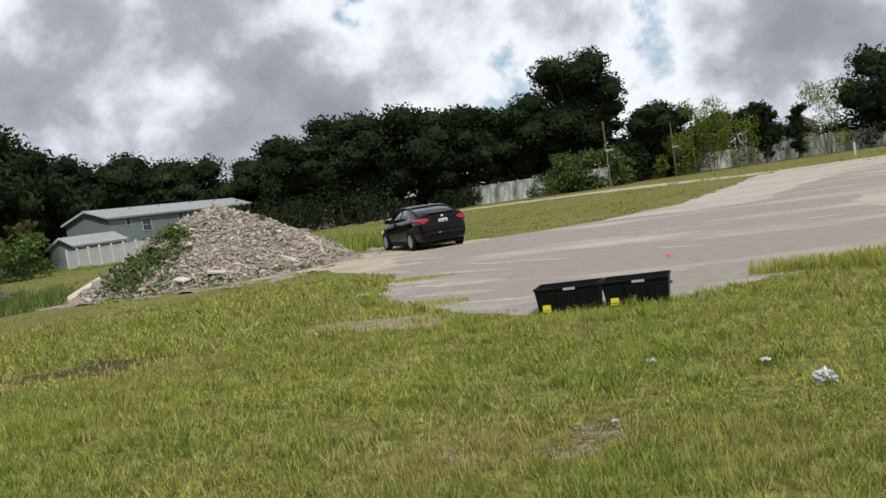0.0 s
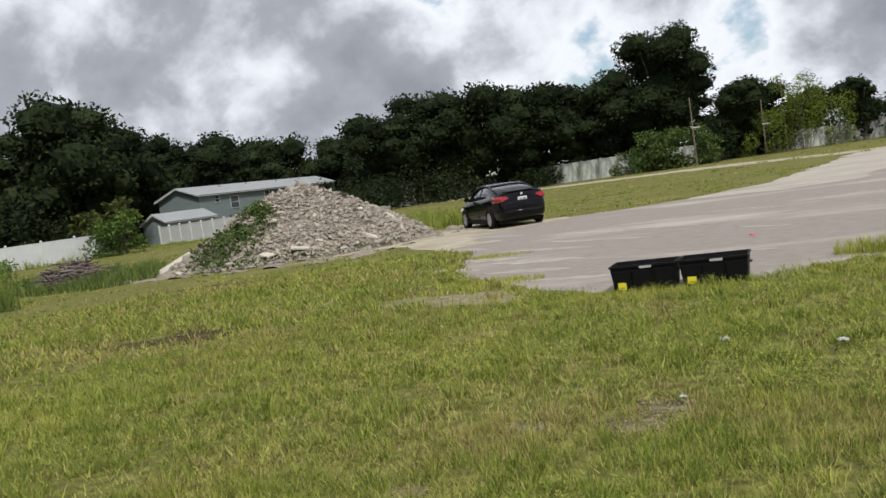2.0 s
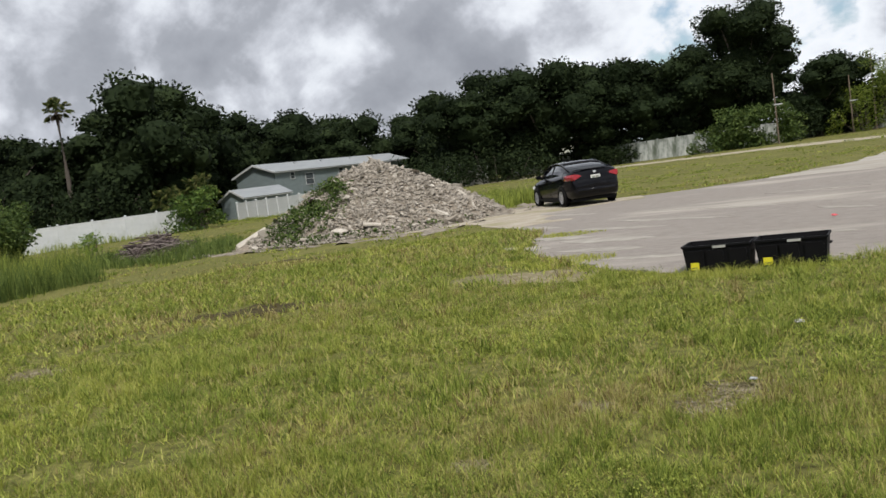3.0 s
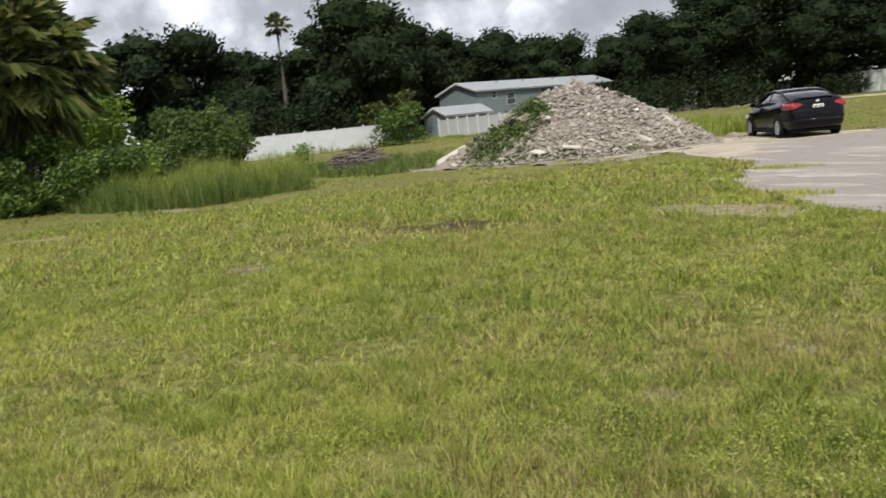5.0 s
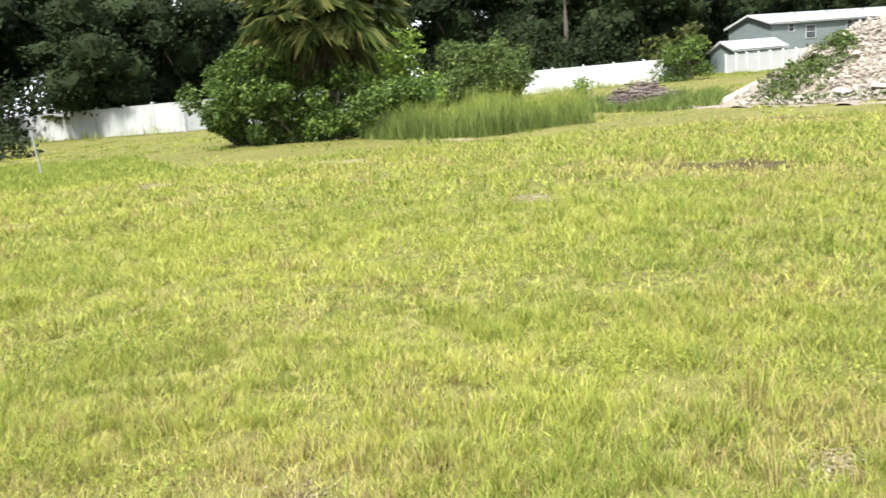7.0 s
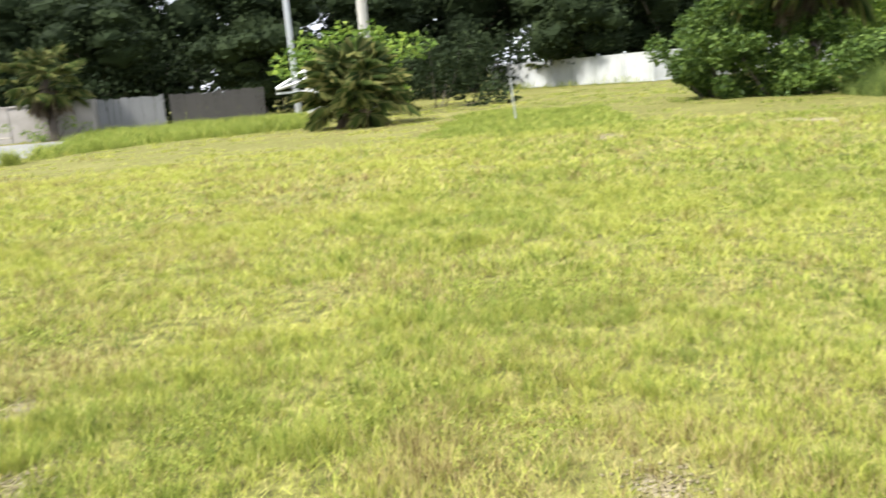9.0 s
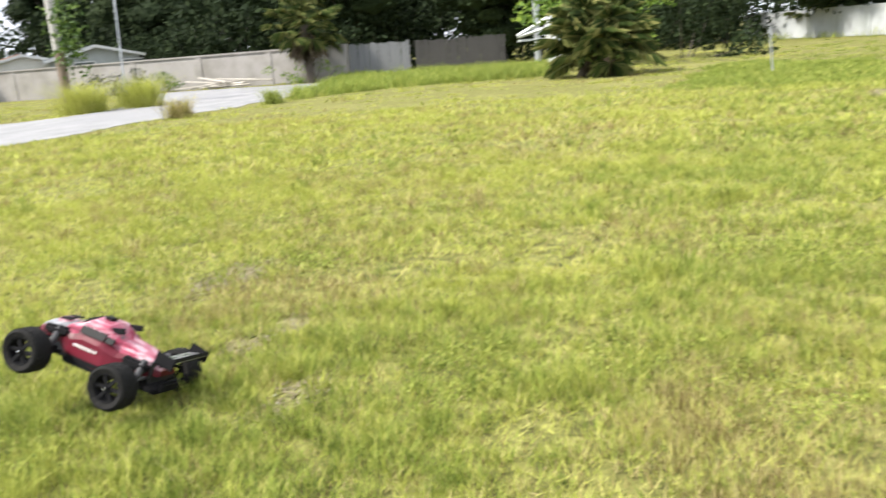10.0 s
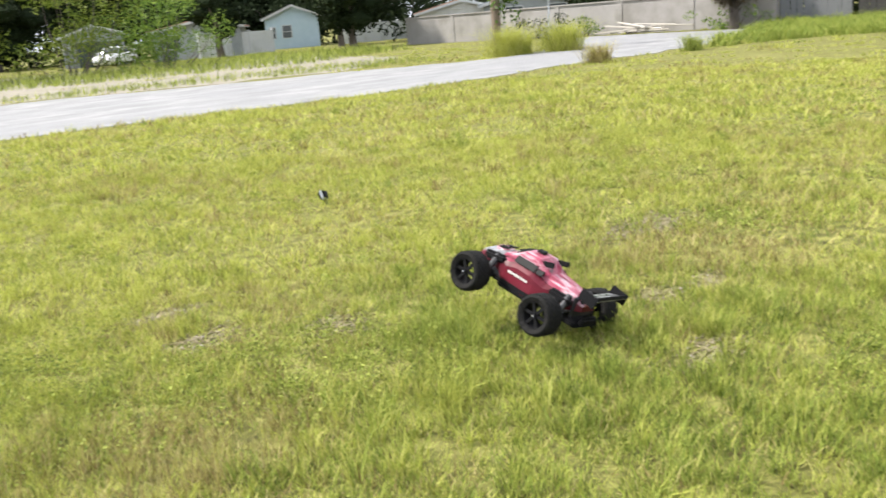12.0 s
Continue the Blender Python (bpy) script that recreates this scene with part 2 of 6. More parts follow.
def soup(name, verts, faces_each, count):
    """A mesh of `count` alike pieces from an array of vertices (count, n, 3) and the faces of one piece."""
    verts = np.asarray(verts, np.float32)
    n = verts.shape[1]
    f = np.concatenate([np.asarray(x) for x in faces_each])
    sizes = np.array([len(x) for x in faces_each])
    loops = (f[None, :] + (np.arange(count) * n)[:, None]).ravel().astype(np.int32)
    starts = np.concatenate([[0], np.cumsum(np.tile(sizes, count))[:-1]]).astype(np.int32)
    me = bpy.data.meshes.new(name)
    me.vertices.add(count * n)
    me.vertices.foreach_set("co", verts.ravel())
    me.loops.add(len(loops))
    me.loops.foreach_set("vertex_index", loops)
    me.polygons.add(len(starts))
    me.polygons.foreach_set("loop_start", starts)
    me.update(calc_edges=True)
    me.validate()
    return me


RNG = np.random.default_rng(7)


def leaves(name, centers, size, rng, droop=0.0, narrow=0.55):
    """A bent, pointed leaf spray at each centre, turned at random."""
    n = len(centers)
    ax = rng.normal(size=(n, 3))
    ax[:, 2] -= droop
    ax /= np.linalg.norm(ax, axis=1, keepdims=True)
    side = np.cross(ax, rng.normal(size=(n, 3)))
    side /= np.linalg.norm(side, axis=1, keepdims=True)
    nor = np.cross(ax, side)
    s = (size * rng.uniform(0.6, 1.35, n))[:, None]
    v = np.stack([centers - ax * s * 0.5, centers + side * s * narrow * 0.5 + nor * s * 0.08, centers + ax * s * 0.5 - nor * s * 0.1, centers - side * s * narrow * 0.5 + nor * s * 0.08], 1)
    return soup(name, v, [(0, 1, 2), (0, 2, 3)], n)


def blob_points(blobs, per, rng, shell=0.55):
    out = []
    for cx, cy, cz, rx, ry, rz in blobs:
        k = int(per * (rx * ry + ry * rz + rx * rz) / 3)
        d = rng.normal(size=(k, 3))
        d /= np.linalg.norm(d, axis=1, keepdims=True)
        r = shell + (1.08 - shell) * rng.random(k) ** 0.6
        r *= 1 + 0.18 * np.sin(d[:, 0] * 7 + cx) * np.cos(d[:, 2] * 6 + cy)
        out.append(np.stack([cx, cy, cz]) + d * r[:, None] * (rx, ry, rz))
    return np.concatenate(out)


def lumps(name, blobs, k, seed):
    """The dense inner mass of a crown: uneven lumps that lie below the outer leaves."""
    bm = bmesh.new()
    for i, (cx, cy, cz, rx, ry, rz) in enumerate(blobs):
        vs = bmesh.ops.create_icosphere(bm, subdivisions=2, radius=1.0)["verts"]
        for v in vs:
            f = k * (1 + 0.45 * noise.noise(v.co * 2.3 + Vector((i * 3.1, seed, 0))))
            v.co = Vector((cx + v.co.x * rx * f, cy + v.co.y * ry * f, cz + v.co.z * rz * f))
    return bm


def oak(name, seed, height, width, material, leaf=0.43, per=86, label="", base=0.04, blobs=20):
    """A broad tree: trunk, limbs and a crown of sprays gathered in uneven clumps."""
    rng = np.random.default_rng(seed)
    root = thing(name, label, "tree")
    bm = bmesh.new()
    tube(bm, [(0, 0, -0.2), (0.1, 0, height * 0.2), (0, 0.15, height * 0.45), (0.1, 0, height * 0.7)], [0.34, 0.27, 0.2, 0.08])
    cl = []
    for i in range(blobs):
        t = rng.random()
        a = i * 2.4 + rng.random()
        z = height * (base + 0.1 + (0.86 - base) * t)
        reach = width / 2 * math.sin(math.pi * min(1, 0.22 + 0.72 * (1 - t) ** 0.8)) * rng.uniform(0.55, 0.9)
        r = width * rng.uniform(0.13, 0.22)
        cl.append((math.cos(a) * reach, math.sin(a) * reach, z, r, r, r * rng.uniform(0.6, 0.85)))
        if i % 2 == 0:
            tube(bm, [(0, 0, height * 0.25 + z * 0.15), (math.cos(a) * reach * 0.5, math.sin(a) * reach * 0.5, z * 0.75), (math.cos(a) * reach, math.sin(a) * reach, z)], [0.14, 0.09, 0.03], 6)
    cl.append((0, 0, height * 0.58, width * 0.27, width * 0.27, height * 0.24))
    cl.append((0, 0, height * 0.84, width * 0.2, width * 0.2, height * 0.14))
    part("trunk", bm, M["bark"], root)
    # Lumps in the dark leaf colour, to look like shade between the leaves.
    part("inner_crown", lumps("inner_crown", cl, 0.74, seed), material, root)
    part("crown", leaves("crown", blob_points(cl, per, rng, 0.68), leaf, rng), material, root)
    return root


def fan_palm(name, m, trunk, crown, count, label, dead=0.3, seed=3, boots=True, group="", fall=2.0):
    """A sabal palm: booted trunk and stalked fan leaves, the lower ones dead and hanging."""
    rng = np.random.default_rng(seed)
    root = thing(name, label, "palm tree", m, group)
    if trunk > 0.3:
        bm = bmesh.new()
        tube(bm, [(0, 0, -0.2), (0.04, 0, trunk * 0.5), (0, 0, trunk)], [0.26, 0.2, 0.2], 10)
        if boots:
            for i in range(40):
                a, z = i * 2.4, trunk * (0.25 + 0.75 * i / 40)
                d = Vector((math.cos(a), math.sin(a), 0))
                tube(bm, [d * 0.18 + Vector((0, 0, z)), d * 0.32 + Vector((0, 0, z + 0.22))], [0.05, 0.03], 4)
        part("trunk", bm, M["bark"], root)
    for is_dead in (False, True):
        k = int(count * (dead if is_dead else 1 - dead))
        skin = M["palm_dead" if is_dead else "palm"]
        for i in range(k):
            a = i * 2.39996 + rng.random() * 0.4
            lift = (-1.45 + 0.55 * rng.random()) if is_dead else (1.3 - fall * (i / max(k, 1)) + rng.normal() * 0.15)
            d = Vector((math.cos(a) * math.cos(lift), math.sin(a) * math.cos(lift), math.sin(lift)))
            start = Vector((0, 0, trunk))
            hub = start + d * crown * (rng.uniform(0.15, 0.38) if is_dead else rng.uniform(0.4, 0.68))
            hub.z -= 0.06 * crown
            bm = bmesh.new()
            tube(bm, [start + d * 0.1, (start + hub) / 2 + Vector((0, 0, 0.04)), hub], [0.022, 0.018, 0.012], 4)
            side = d.cross(Vector((0, 0, 1)))
            side = side.normalized() if side.length > 0.05 else Vector((1, 0, 0))
            up_ = side.cross(d).normalized()
            for j in range(38):
                th = (j / 37 - 0.5) * 4.3 * (0.45 if is_dead else 1.0)
                b = (d * math.cos(th) + side * math.sin(th)).normalized()
                ln = crown * 0.4 * rng.uniform(0.8, 1.08) * (0.7 + 0.3 * math.cos(th / 2))
                w = b.cross(up_).normalized() * 0.011 * crown / 2.6
                mid = hub + b * ln * 0.6 + up_ * 0.04
                tip = hub + b * ln - Vector((0, 0, ln * (rng.uniform(0.2, 0.6) if is_dead else rng.uniform(0.08, 0.42))))
                q = [bm.verts.new(p) for p in (hub, mid - w, tip, mid + w)]
                bm.faces.new(q[:3])
                bm.faces.new((q[0], q[2], q[3]))
            part("frond", bm, skin, root, "dry brown hanging frond" if is_dead else "")
    return root


def shrub(name, m, blobs, leaf, per, material, label, seed, stems=6, group="", category="bush", narrow=0.5):
    rng = np.random.default_rng(seed)
    root = thing(name, label, category, m, group)
    bm = bmesh.new()
    for i in range(stems):
        c = blobs[i % len(blobs)]
        tube(bm, [(c[0] * 0.3, c[1] * 0.3, -0.1), (c[0] * 0.7, c[1] * 0.7, c[2] * 0.5), (c[0], c[1], c[2] + c[5] * 0.6)], [0.04, 0.025, 0.008], 5)
    part("stem_framework", bm, M["bark"], root)
    part("foliage", leaves("foliage", blob_points(blobs, per, rng, 0.45), leaf, rng, narrow=narrow), material, root)
    return root


def panel_fence(name, points, height, material, label, piece=2.4, post=0.13, cap=True):
    """Posts with caps and tongue-and-groove panels between rails, along a line of corners."""
    root = thing(name, label, "fence")
    bm = boxed(-post / 2, -post / 2, -0.3, post / 2, post / 2, height + 0.04)
    if cap:
        box(bm, -post * 0.65, -post * 0.65, height + 0.04, post * 0.65, post * 0.65, height + 0.07)
        bmesh.ops.create_cone(bm, cap_ends=True, segments=4, radius1=post * 0.85, radius2=0.01, depth=0.08, matrix=pose(0, 0, height + 0.11, 0, 0, 45))
    post_ob = part("post", bm, material, root)
    post_mesh = post_ob.data
    first = True
    for p0, p1 in zip(points, points[1:]):
        p0, p1 = Vector((*p0, 0)), Vector((*p1, 0))
        n = max(1, round((p1 - p0).length / piece))
        step = (p1 - p0) / n
        ang = math.atan2(step.y, step.x)
        ln = step.length - post
        prof = [(-0.025, 0.03), (-0.025, 0.16), (-0.012, 0.17), (-0.012, height - 0.13), (-0.025, height - 0.12), (-0.025, height - 0.01)]
        prof += [(-y, z) for y, z in prof[::-1]]
        bm = bmesh.new()
        a0, a1 = [[bm.verts.new((x, y, z)) for y, z in prof] for x in (0, ln)]
        for i in range(len(prof)):
            k = (i + 1) % len(prof)
            bm.faces.new((a0[i], a0[k], a1[k], a1[i]))
        bm.faces.new(a0[::-1])
        bm.faces.new(a1)
        me = None
        for i in range(n):
            o = p0 + step * i
            if first:
                post_ob.matrix_basis = Matrix.Translation(o) @ Matrix.Rotation(ang, 4, "Z")
                first = False
            else:
                q = part("post", post_mesh, None, root)
                q.matrix_basis = Matrix.Translation(o) @ Matrix.Rotation(ang, 4, "Z")
            s = part("panel", bm if me is None else me, material, root)
            me = s.data
            s.matrix_basis = Matrix.Translation(o + step.normalized() * post / 2) @ Matrix.Rotation(ang, 4, "Z")
    q = part("post", post_mesh, None, root)
    q.matrix_basis = Matrix.Translation(p1) @ Matrix.Rotation(ang, 4, "Z")
    return root


def board_fence(name, p0, p1, height, material, label, board=0.15):
    """Upright boards of uneven height nailed to two rails."""
    root = thing(name, label, "fence")
    p0, p1 = Vector((*p0, 0)), Vector((*p1, 0))
    ln = (p1 - p0).length
    root.matrix_basis = Matrix.Translation(p0) @ Matrix.Rotation(math.atan2(p1.y - p0.y, p1.x - p0.x), 4, "Z")
    for z in (0.4, height - 0.35):
        part("rail", boxed(0, 0.02, z, ln, 0.06, z + 0.09), material, root)
    bm = boxed(-board / 2 + 0.006, -0.012, -0.05, board / 2 - 0.006, 0.012, height)
    me = None
    for i in range(int(ln / board)):
        b = part("board", bm if me is None else me, material, root)
        me = b.data
        b.matrix_basis = pose(board * (i + 0.5), 0, RNG.uniform(-0.06, 0.05), 0, RNG.normal() * 0.7, 0)
    return root


def outline_noise(points, step, rough, seed, close=True):
    """A denser, uneven copy of an outline."""
    out = []
    n = len(points)
    for i in range(n if close else n - 1):
        p, q = Vector(points[i]), Vector(points[(i + 1) % n])
        k = max(1, int((q - p).length / step))
        for j in range(k):
            r = p.lerp(q, j / k)
            s = Vector((r.x * 0.9, r.y * 0.9, seed))
            out.append((r.x + noise.noise(s) * rough + noise.noise(s * 4) * rough * 0.5, r.y + noise.noise(s + Vector((9, 4, 2))) * rough + noise.noise(s * 4 + Vector((3, 1, 7))) * rough * 0.5))
    return out


def sheet(name, points, z, material, label, category, step=0.5, rough=0.25, seed=1.0, thick=0.05):
    """A flat slab with an uneven edge that lies on the ground."""
    bm = bmesh.new()
    vs = [bm.verts.new((x, y, z)) for x, y in outline_noise(points, step, rough, seed)]
    es = [bm.edges.new((vs[i], vs[(i + 1) % len(vs)])) for i in range(len(vs))]
    bmesh.ops.triangle_fill(bm, edges=es, use_beauty=True)
    low = [bm.verts.new((v.co.x, v.co.y, z - thick)) for v in vs]
    for i in range(len(vs)):
        k = (i + 1) % len(vs)
        bm.faces.new((vs[i], vs[k], low[k], low[i]))
    return tagged(part(name, bm, material), label, category, kind="structure")


def inside(px, py, poly):
    """Which of the places lie in a polygon."""
    res = np.zeros(len(px), bool)
    n = len(poly)
    for i in range(n):
        (x0, y0), (x1, y1) = poly[i], poly[(i + 1) % n]
        if y0 == y1:
            continue
        c = (y0 > py) != (y1 > py)
        res ^= c & (px < (x1 - x0) * (py - y0) / (y1 - y0) + x0)
    return res


# ---- ground, lot and roads ----
bm = bmesh.new()
rings = [[bm.verts.new((0, 0, 0))]]
for r in (4, 12, 30, 70, 150, 400, 1200, 4000):
    rings.append([bm.verts.new((r * math.cos(k * math.tau / 48), r * math.sin(k * math.tau / 48), 0)) for k in range(48)])
for k in range(48):
    bm.faces.new((rings[0][0], rings[1][k], rings[1][(k + 1) % 48]))
    for r0, r1 in zip(rings[1:], rings[2:]):
        bm.faces.new((r0[k], r1[k], r1[(k + 1) % 48], r0[(k + 1) % 48]))
tagged(part("ground", bm, M["soil"]), "rough mown grass and soil of an open lot", "ground", kind="structure")

LOT = [(-7.4, 15.2), (-6.6, 13.3), (-5.6, 12.1), (-4.6, 11.0), (-3.6, 10.1), (-2.6, 9.9), (-1.2, 10.4), (-0.4, 11.2), (1.5, 11.9), (6, 12.6), (14, 13), (30, 12), (30, 40), (16, 52), (9, 58), (-1.2, 59), (-2.6, 42), (-3.4, 34.5), (-5.6, 29.2), (-7.6, 27.3), (-10, 26.6), (-13.2, 26.4), (-15, 24.6), (-12.9, 22.2), (-10.2, 19.4), (-8.2, 17.2)]
sheet("asphalt_lot", LOT, 0.012, M["asphalt"], "worn grey asphalt lot with pale sandy streaks", "asphalt", 0.4, 0.35, 1.5)
APRON = [(-5.6, 28.6), (-2.6, 27.8), (-0.2, 29.4), (0.4, 36.5), (4.7, 48.8), (12, 50), (9, 58.4), (-1.4, 59.2), (-2.8, 42), (-3.6, 34.5)]
sheet("concrete_apron", APRON, 0.017, M["concrete"], "pale concrete apron along the lot's far edge", "concrete", 0.6, 0.4, 4.5)
PATCH = [(1.9, 27), (1.5, 23.5), (1.9, 20.5), (6, 18), (12, 20), (12, 30), (6, 31)]
sheet("concrete_patch", PATCH, 0.0175, M["concrete"], "pale concrete patch in the asphalt", "concrete", 0.5, 0.3, 6.5)
SLAB = [(0.55, 12.0), (1.0, 12.6), (2.4, 13.0), (3.4, 12.4), (2.6, 11.9), (1.2, 11.6)]
sheet("concrete_slab", SLAB, 0.0165, M["concrete"], "pale concrete slab at the grass edge", "concrete", 0.2, 0.12, 7.5)
TRACK = [(-60, 96), (-30, 86), (-12, 79), (-1.6, 65.5), (8, 66), (30, 62), (30, 58), (9, 58.2), (-1.8, 60.5), (-14, 72), (-32, 80), (-60, 90)]
sheet("sand_track", TRACK, 0.008, M["sand"], "pale sandy track across the grass", "track", 1.0, 0.8, 2.5)
SPILL = [(-17, 22.5), (-14.6, 20.8), (-12.6, 21.6), (-9.4, 18.3), (-8.6, 19.5), (-11, 23.2), (-8.4, 25.6), (-9.2, 26.7), (-14.6, 27)]
sheet("sand_spill", SPILL, 0.016, M["sand"], "sandy dirt spilled round the rubble mound", "dirt", 0.4, 0.5, 3.5)
BARE = [(-6.3, 11.2), (-5.0, 10.9), (-3.8, 10.0), (-4.2, 9.6), (-5.4, 9.8), (-6.4, 10.5)]
sheet("bare_dirt", BARE, 0.006, M["bare"], "bare sandy dirt at the lot's edge", "dirt", 0.25, 0.35, 8.5)
ROAD = [(30, -17.2), (5, -17.0), (-5, -16.8), (-8, -16.6), (-11, -15.6), (-15, -15.4), (-19, -15.6), (-26, -15.4), (-33, -17), (-39.5, -19), (-39.5, -29), (-37, -30), (-30, -23.4), (-23.5, -21.6), (-18.5, -24.4), (-14.6, -25.8), (-10, -28.4), (30, -32)]
sheet("concrete_road", ROAD, 0.012, M["road"], "bleached grey concrete road with a sandy rim", "road", 0.5, 0.4, 5.5)
VERGE = [(30, -32.5), (-10, -28.8), (-15, -26.4), (-20, -25.6), (-26, -30), (-30, -40), (-36, -52), (-20, -58), (30, -56)]
sheet("sand_verge", VERGE, 0.007, M["verge"], "white sandy verge with weeds beyond the road", "dirt", 0.8, 1.2, 9.5)
for i, (x, y, rx, ry) in enumerate([(-8.8, 8.8, 1.3, 0.45), (-14.4, 15.6, 1.3, 0.2), (-17.8, 6.2, 1.2, 0.35), (-20.0, 10.2, 1.0, 0.3)]):
    pts = [(x + rx * math.cos(k * math.tau / 12) * (0.75 + 0.4 * math.sin(k * 2.3 + i)) - ry * 0.3 * math.sin(k), y + ry * math.sin(k * math.tau / 12) * (1.3 + 0.8 * math.sin(k * 1.9 + 2 * i)) + rx * 0.2 * math.cos(k * 0.5)) for k in range(12)]
    sheet("mud_patch" if i < 2 else "dirt_patch", pts, 0.006, M["mud" if i < 2 else "bare"], "dark wheel-worn mud in the grass" if i < 2 else "bare pale soil in the grass", "mud" if i < 2 else "dirt", 0.15, 0.3 if rx > 0.5 else 0.06, 11.5 + i)

# ---- fences and walls ----
panel_fence("vinyl_fence", [(-69, -0.5), (-54.5, 9.6), (-59.2, 31)], 1.85, M["vinyl_shaded"], "white vinyl privacy fence stained near the ground, tree shade in its colour")
panel_fence("vinyl_fence", [(-59.3, 31.4), (-60, 34.5), (-55.2, 49)], 1.85, M["vinyl"], "white vinyl privacy fence at the edge of the grass")
panel_fence("vinyl_fence", [(-60.4, 59.8), (-46, 55.5), (-36, 52.5)], 1.72, M["vinyl"], "white vinyl fence in front of a grey house", 1.8)
panel_fence("mildewed_fence", [(-62, 118), (-36, 99), (-22, 99), (-16, 112), (-5, 116), (8, 112), (26, 116), (60, 122)], 2.3, M["mossy_shaded"], "grey-white fence streaked with mildew, colour lowered for the trees' shade")
bm = boxed(-41.6, -46.4, -0.3, -41.3, -19.7, 1.74)
box(bm, -41.66, -46.4, 1.74, -41.24, -19.7, 1.82)
for k in range(7):
    box(bm, -41.64, -46.4 + k * 4.4, -0.3, -41.26, -46.1 + k * 4.4, 1.735)
tagged(part("tan_wall", bm, M["stucco"]), "tan stucco block wall across the road", "wall", kind="structure")
board_fence("board_fence", (-41.45, -19.6), (-42.3, -16.5), 1.75, M["greywood"], "weathered grey board fence")
# This stretch carries the shade of the trees in its board colour.
board_fence("board_fence", (-42.4, -16.3), (-42.9, -11.6), 1.7, M["shadedwood"], "board fence behind weeds, tree shade put into its colour")

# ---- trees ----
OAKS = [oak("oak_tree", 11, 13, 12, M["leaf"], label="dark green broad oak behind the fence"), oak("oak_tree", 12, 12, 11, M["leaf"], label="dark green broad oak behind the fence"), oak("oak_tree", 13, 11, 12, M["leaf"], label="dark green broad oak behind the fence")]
PLACED = 0


def plant(kinds, x, y, height, spin, own):
    """The tree itself on its first use, else a copy, scaled to a height."""
    global PLACED
    src = kinds[PLACED % len(kinds)]
    PLACED += 1
    s = height / own[kinds.index(src)]
    m = pose(x, y, 0, 0, 0, spin)
    ob = src if not src.get("used") else copy_thing(src, m)
    if ob is src:
        src["used"] = 1
    ob.matrix_basis = m
    ob.scale = (s * 1.06, s * 1.06, s)
    tagged(ob, group="trees round the lot")
    return ob


ROW = ((-80, 30, 12.5), (-78, 41, 13), (-70.5, 58.7, 14.6), (-78, 70, 13.5), (-78, 47, 11.6), (-84, 54, 11), (-88, 61, 11.5), (-80, 66, 12.5), (-84, 74, 14.5), (-82, 90, 13.5), (-88, 84, 14.5), (-90, 66, 11), (-92, 96, 15), (-86, 104, 13.5), (-80, 104, 12), (-74, 110, 12), (-68, 108, 11), (-62, 104, 10.5), (-56, 101, 10.5), (-57, 110, 12),
       (-52, 90, 11), (-49, 95, 13.8), (-45, 97, 13.5), (-42, 100, 12.5), (-37, 101, 12), (-33, 102, 12.6), (-29, 104, 11), (-26, 108, 12),
       (-15, 108, 9.5), (-12, 112, 8.2), (-8, 118, 7.5), (-2, 120, 7.5), (14, 116, 11.5), (19, 118, 11), (26, 122, 11), (34, 126, 12),
       (-80, 18, 13), (-78, 8, 14), (-76, -2, 13.5), (-74, -11, 13), (-70, -19, 12.5), (-66, -27, 12), (-63, -35, 12), (-60, -43, 11), (-64, -52, 11), (-68, -62, 11), (-62, -72, 10), (-58, -82, 10), (-50, -90, 10), (-40, -94, 11), (-30, -92, 11), (-20, -90, 11), (-12, -86, 11),
       (-67, 20, 9), (-68, 28, 10), (-66, 12, 9.5), (-62, 6, 9), (-66, -8, 10), (-55, -15, 9), (-54, -25, 8), (-54, -86, 12), (-46, -92, 12), (-44, -84, 9.5), (-36, -88, 10), (-26, -84, 10))
for i, (x, y, h) in enumerate(ROW):
    plant(OAKS, x, y, h * 0.95, i * 67, (13, 12, 11))
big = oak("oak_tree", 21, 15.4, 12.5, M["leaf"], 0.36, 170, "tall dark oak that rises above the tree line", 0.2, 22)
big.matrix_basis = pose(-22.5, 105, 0)
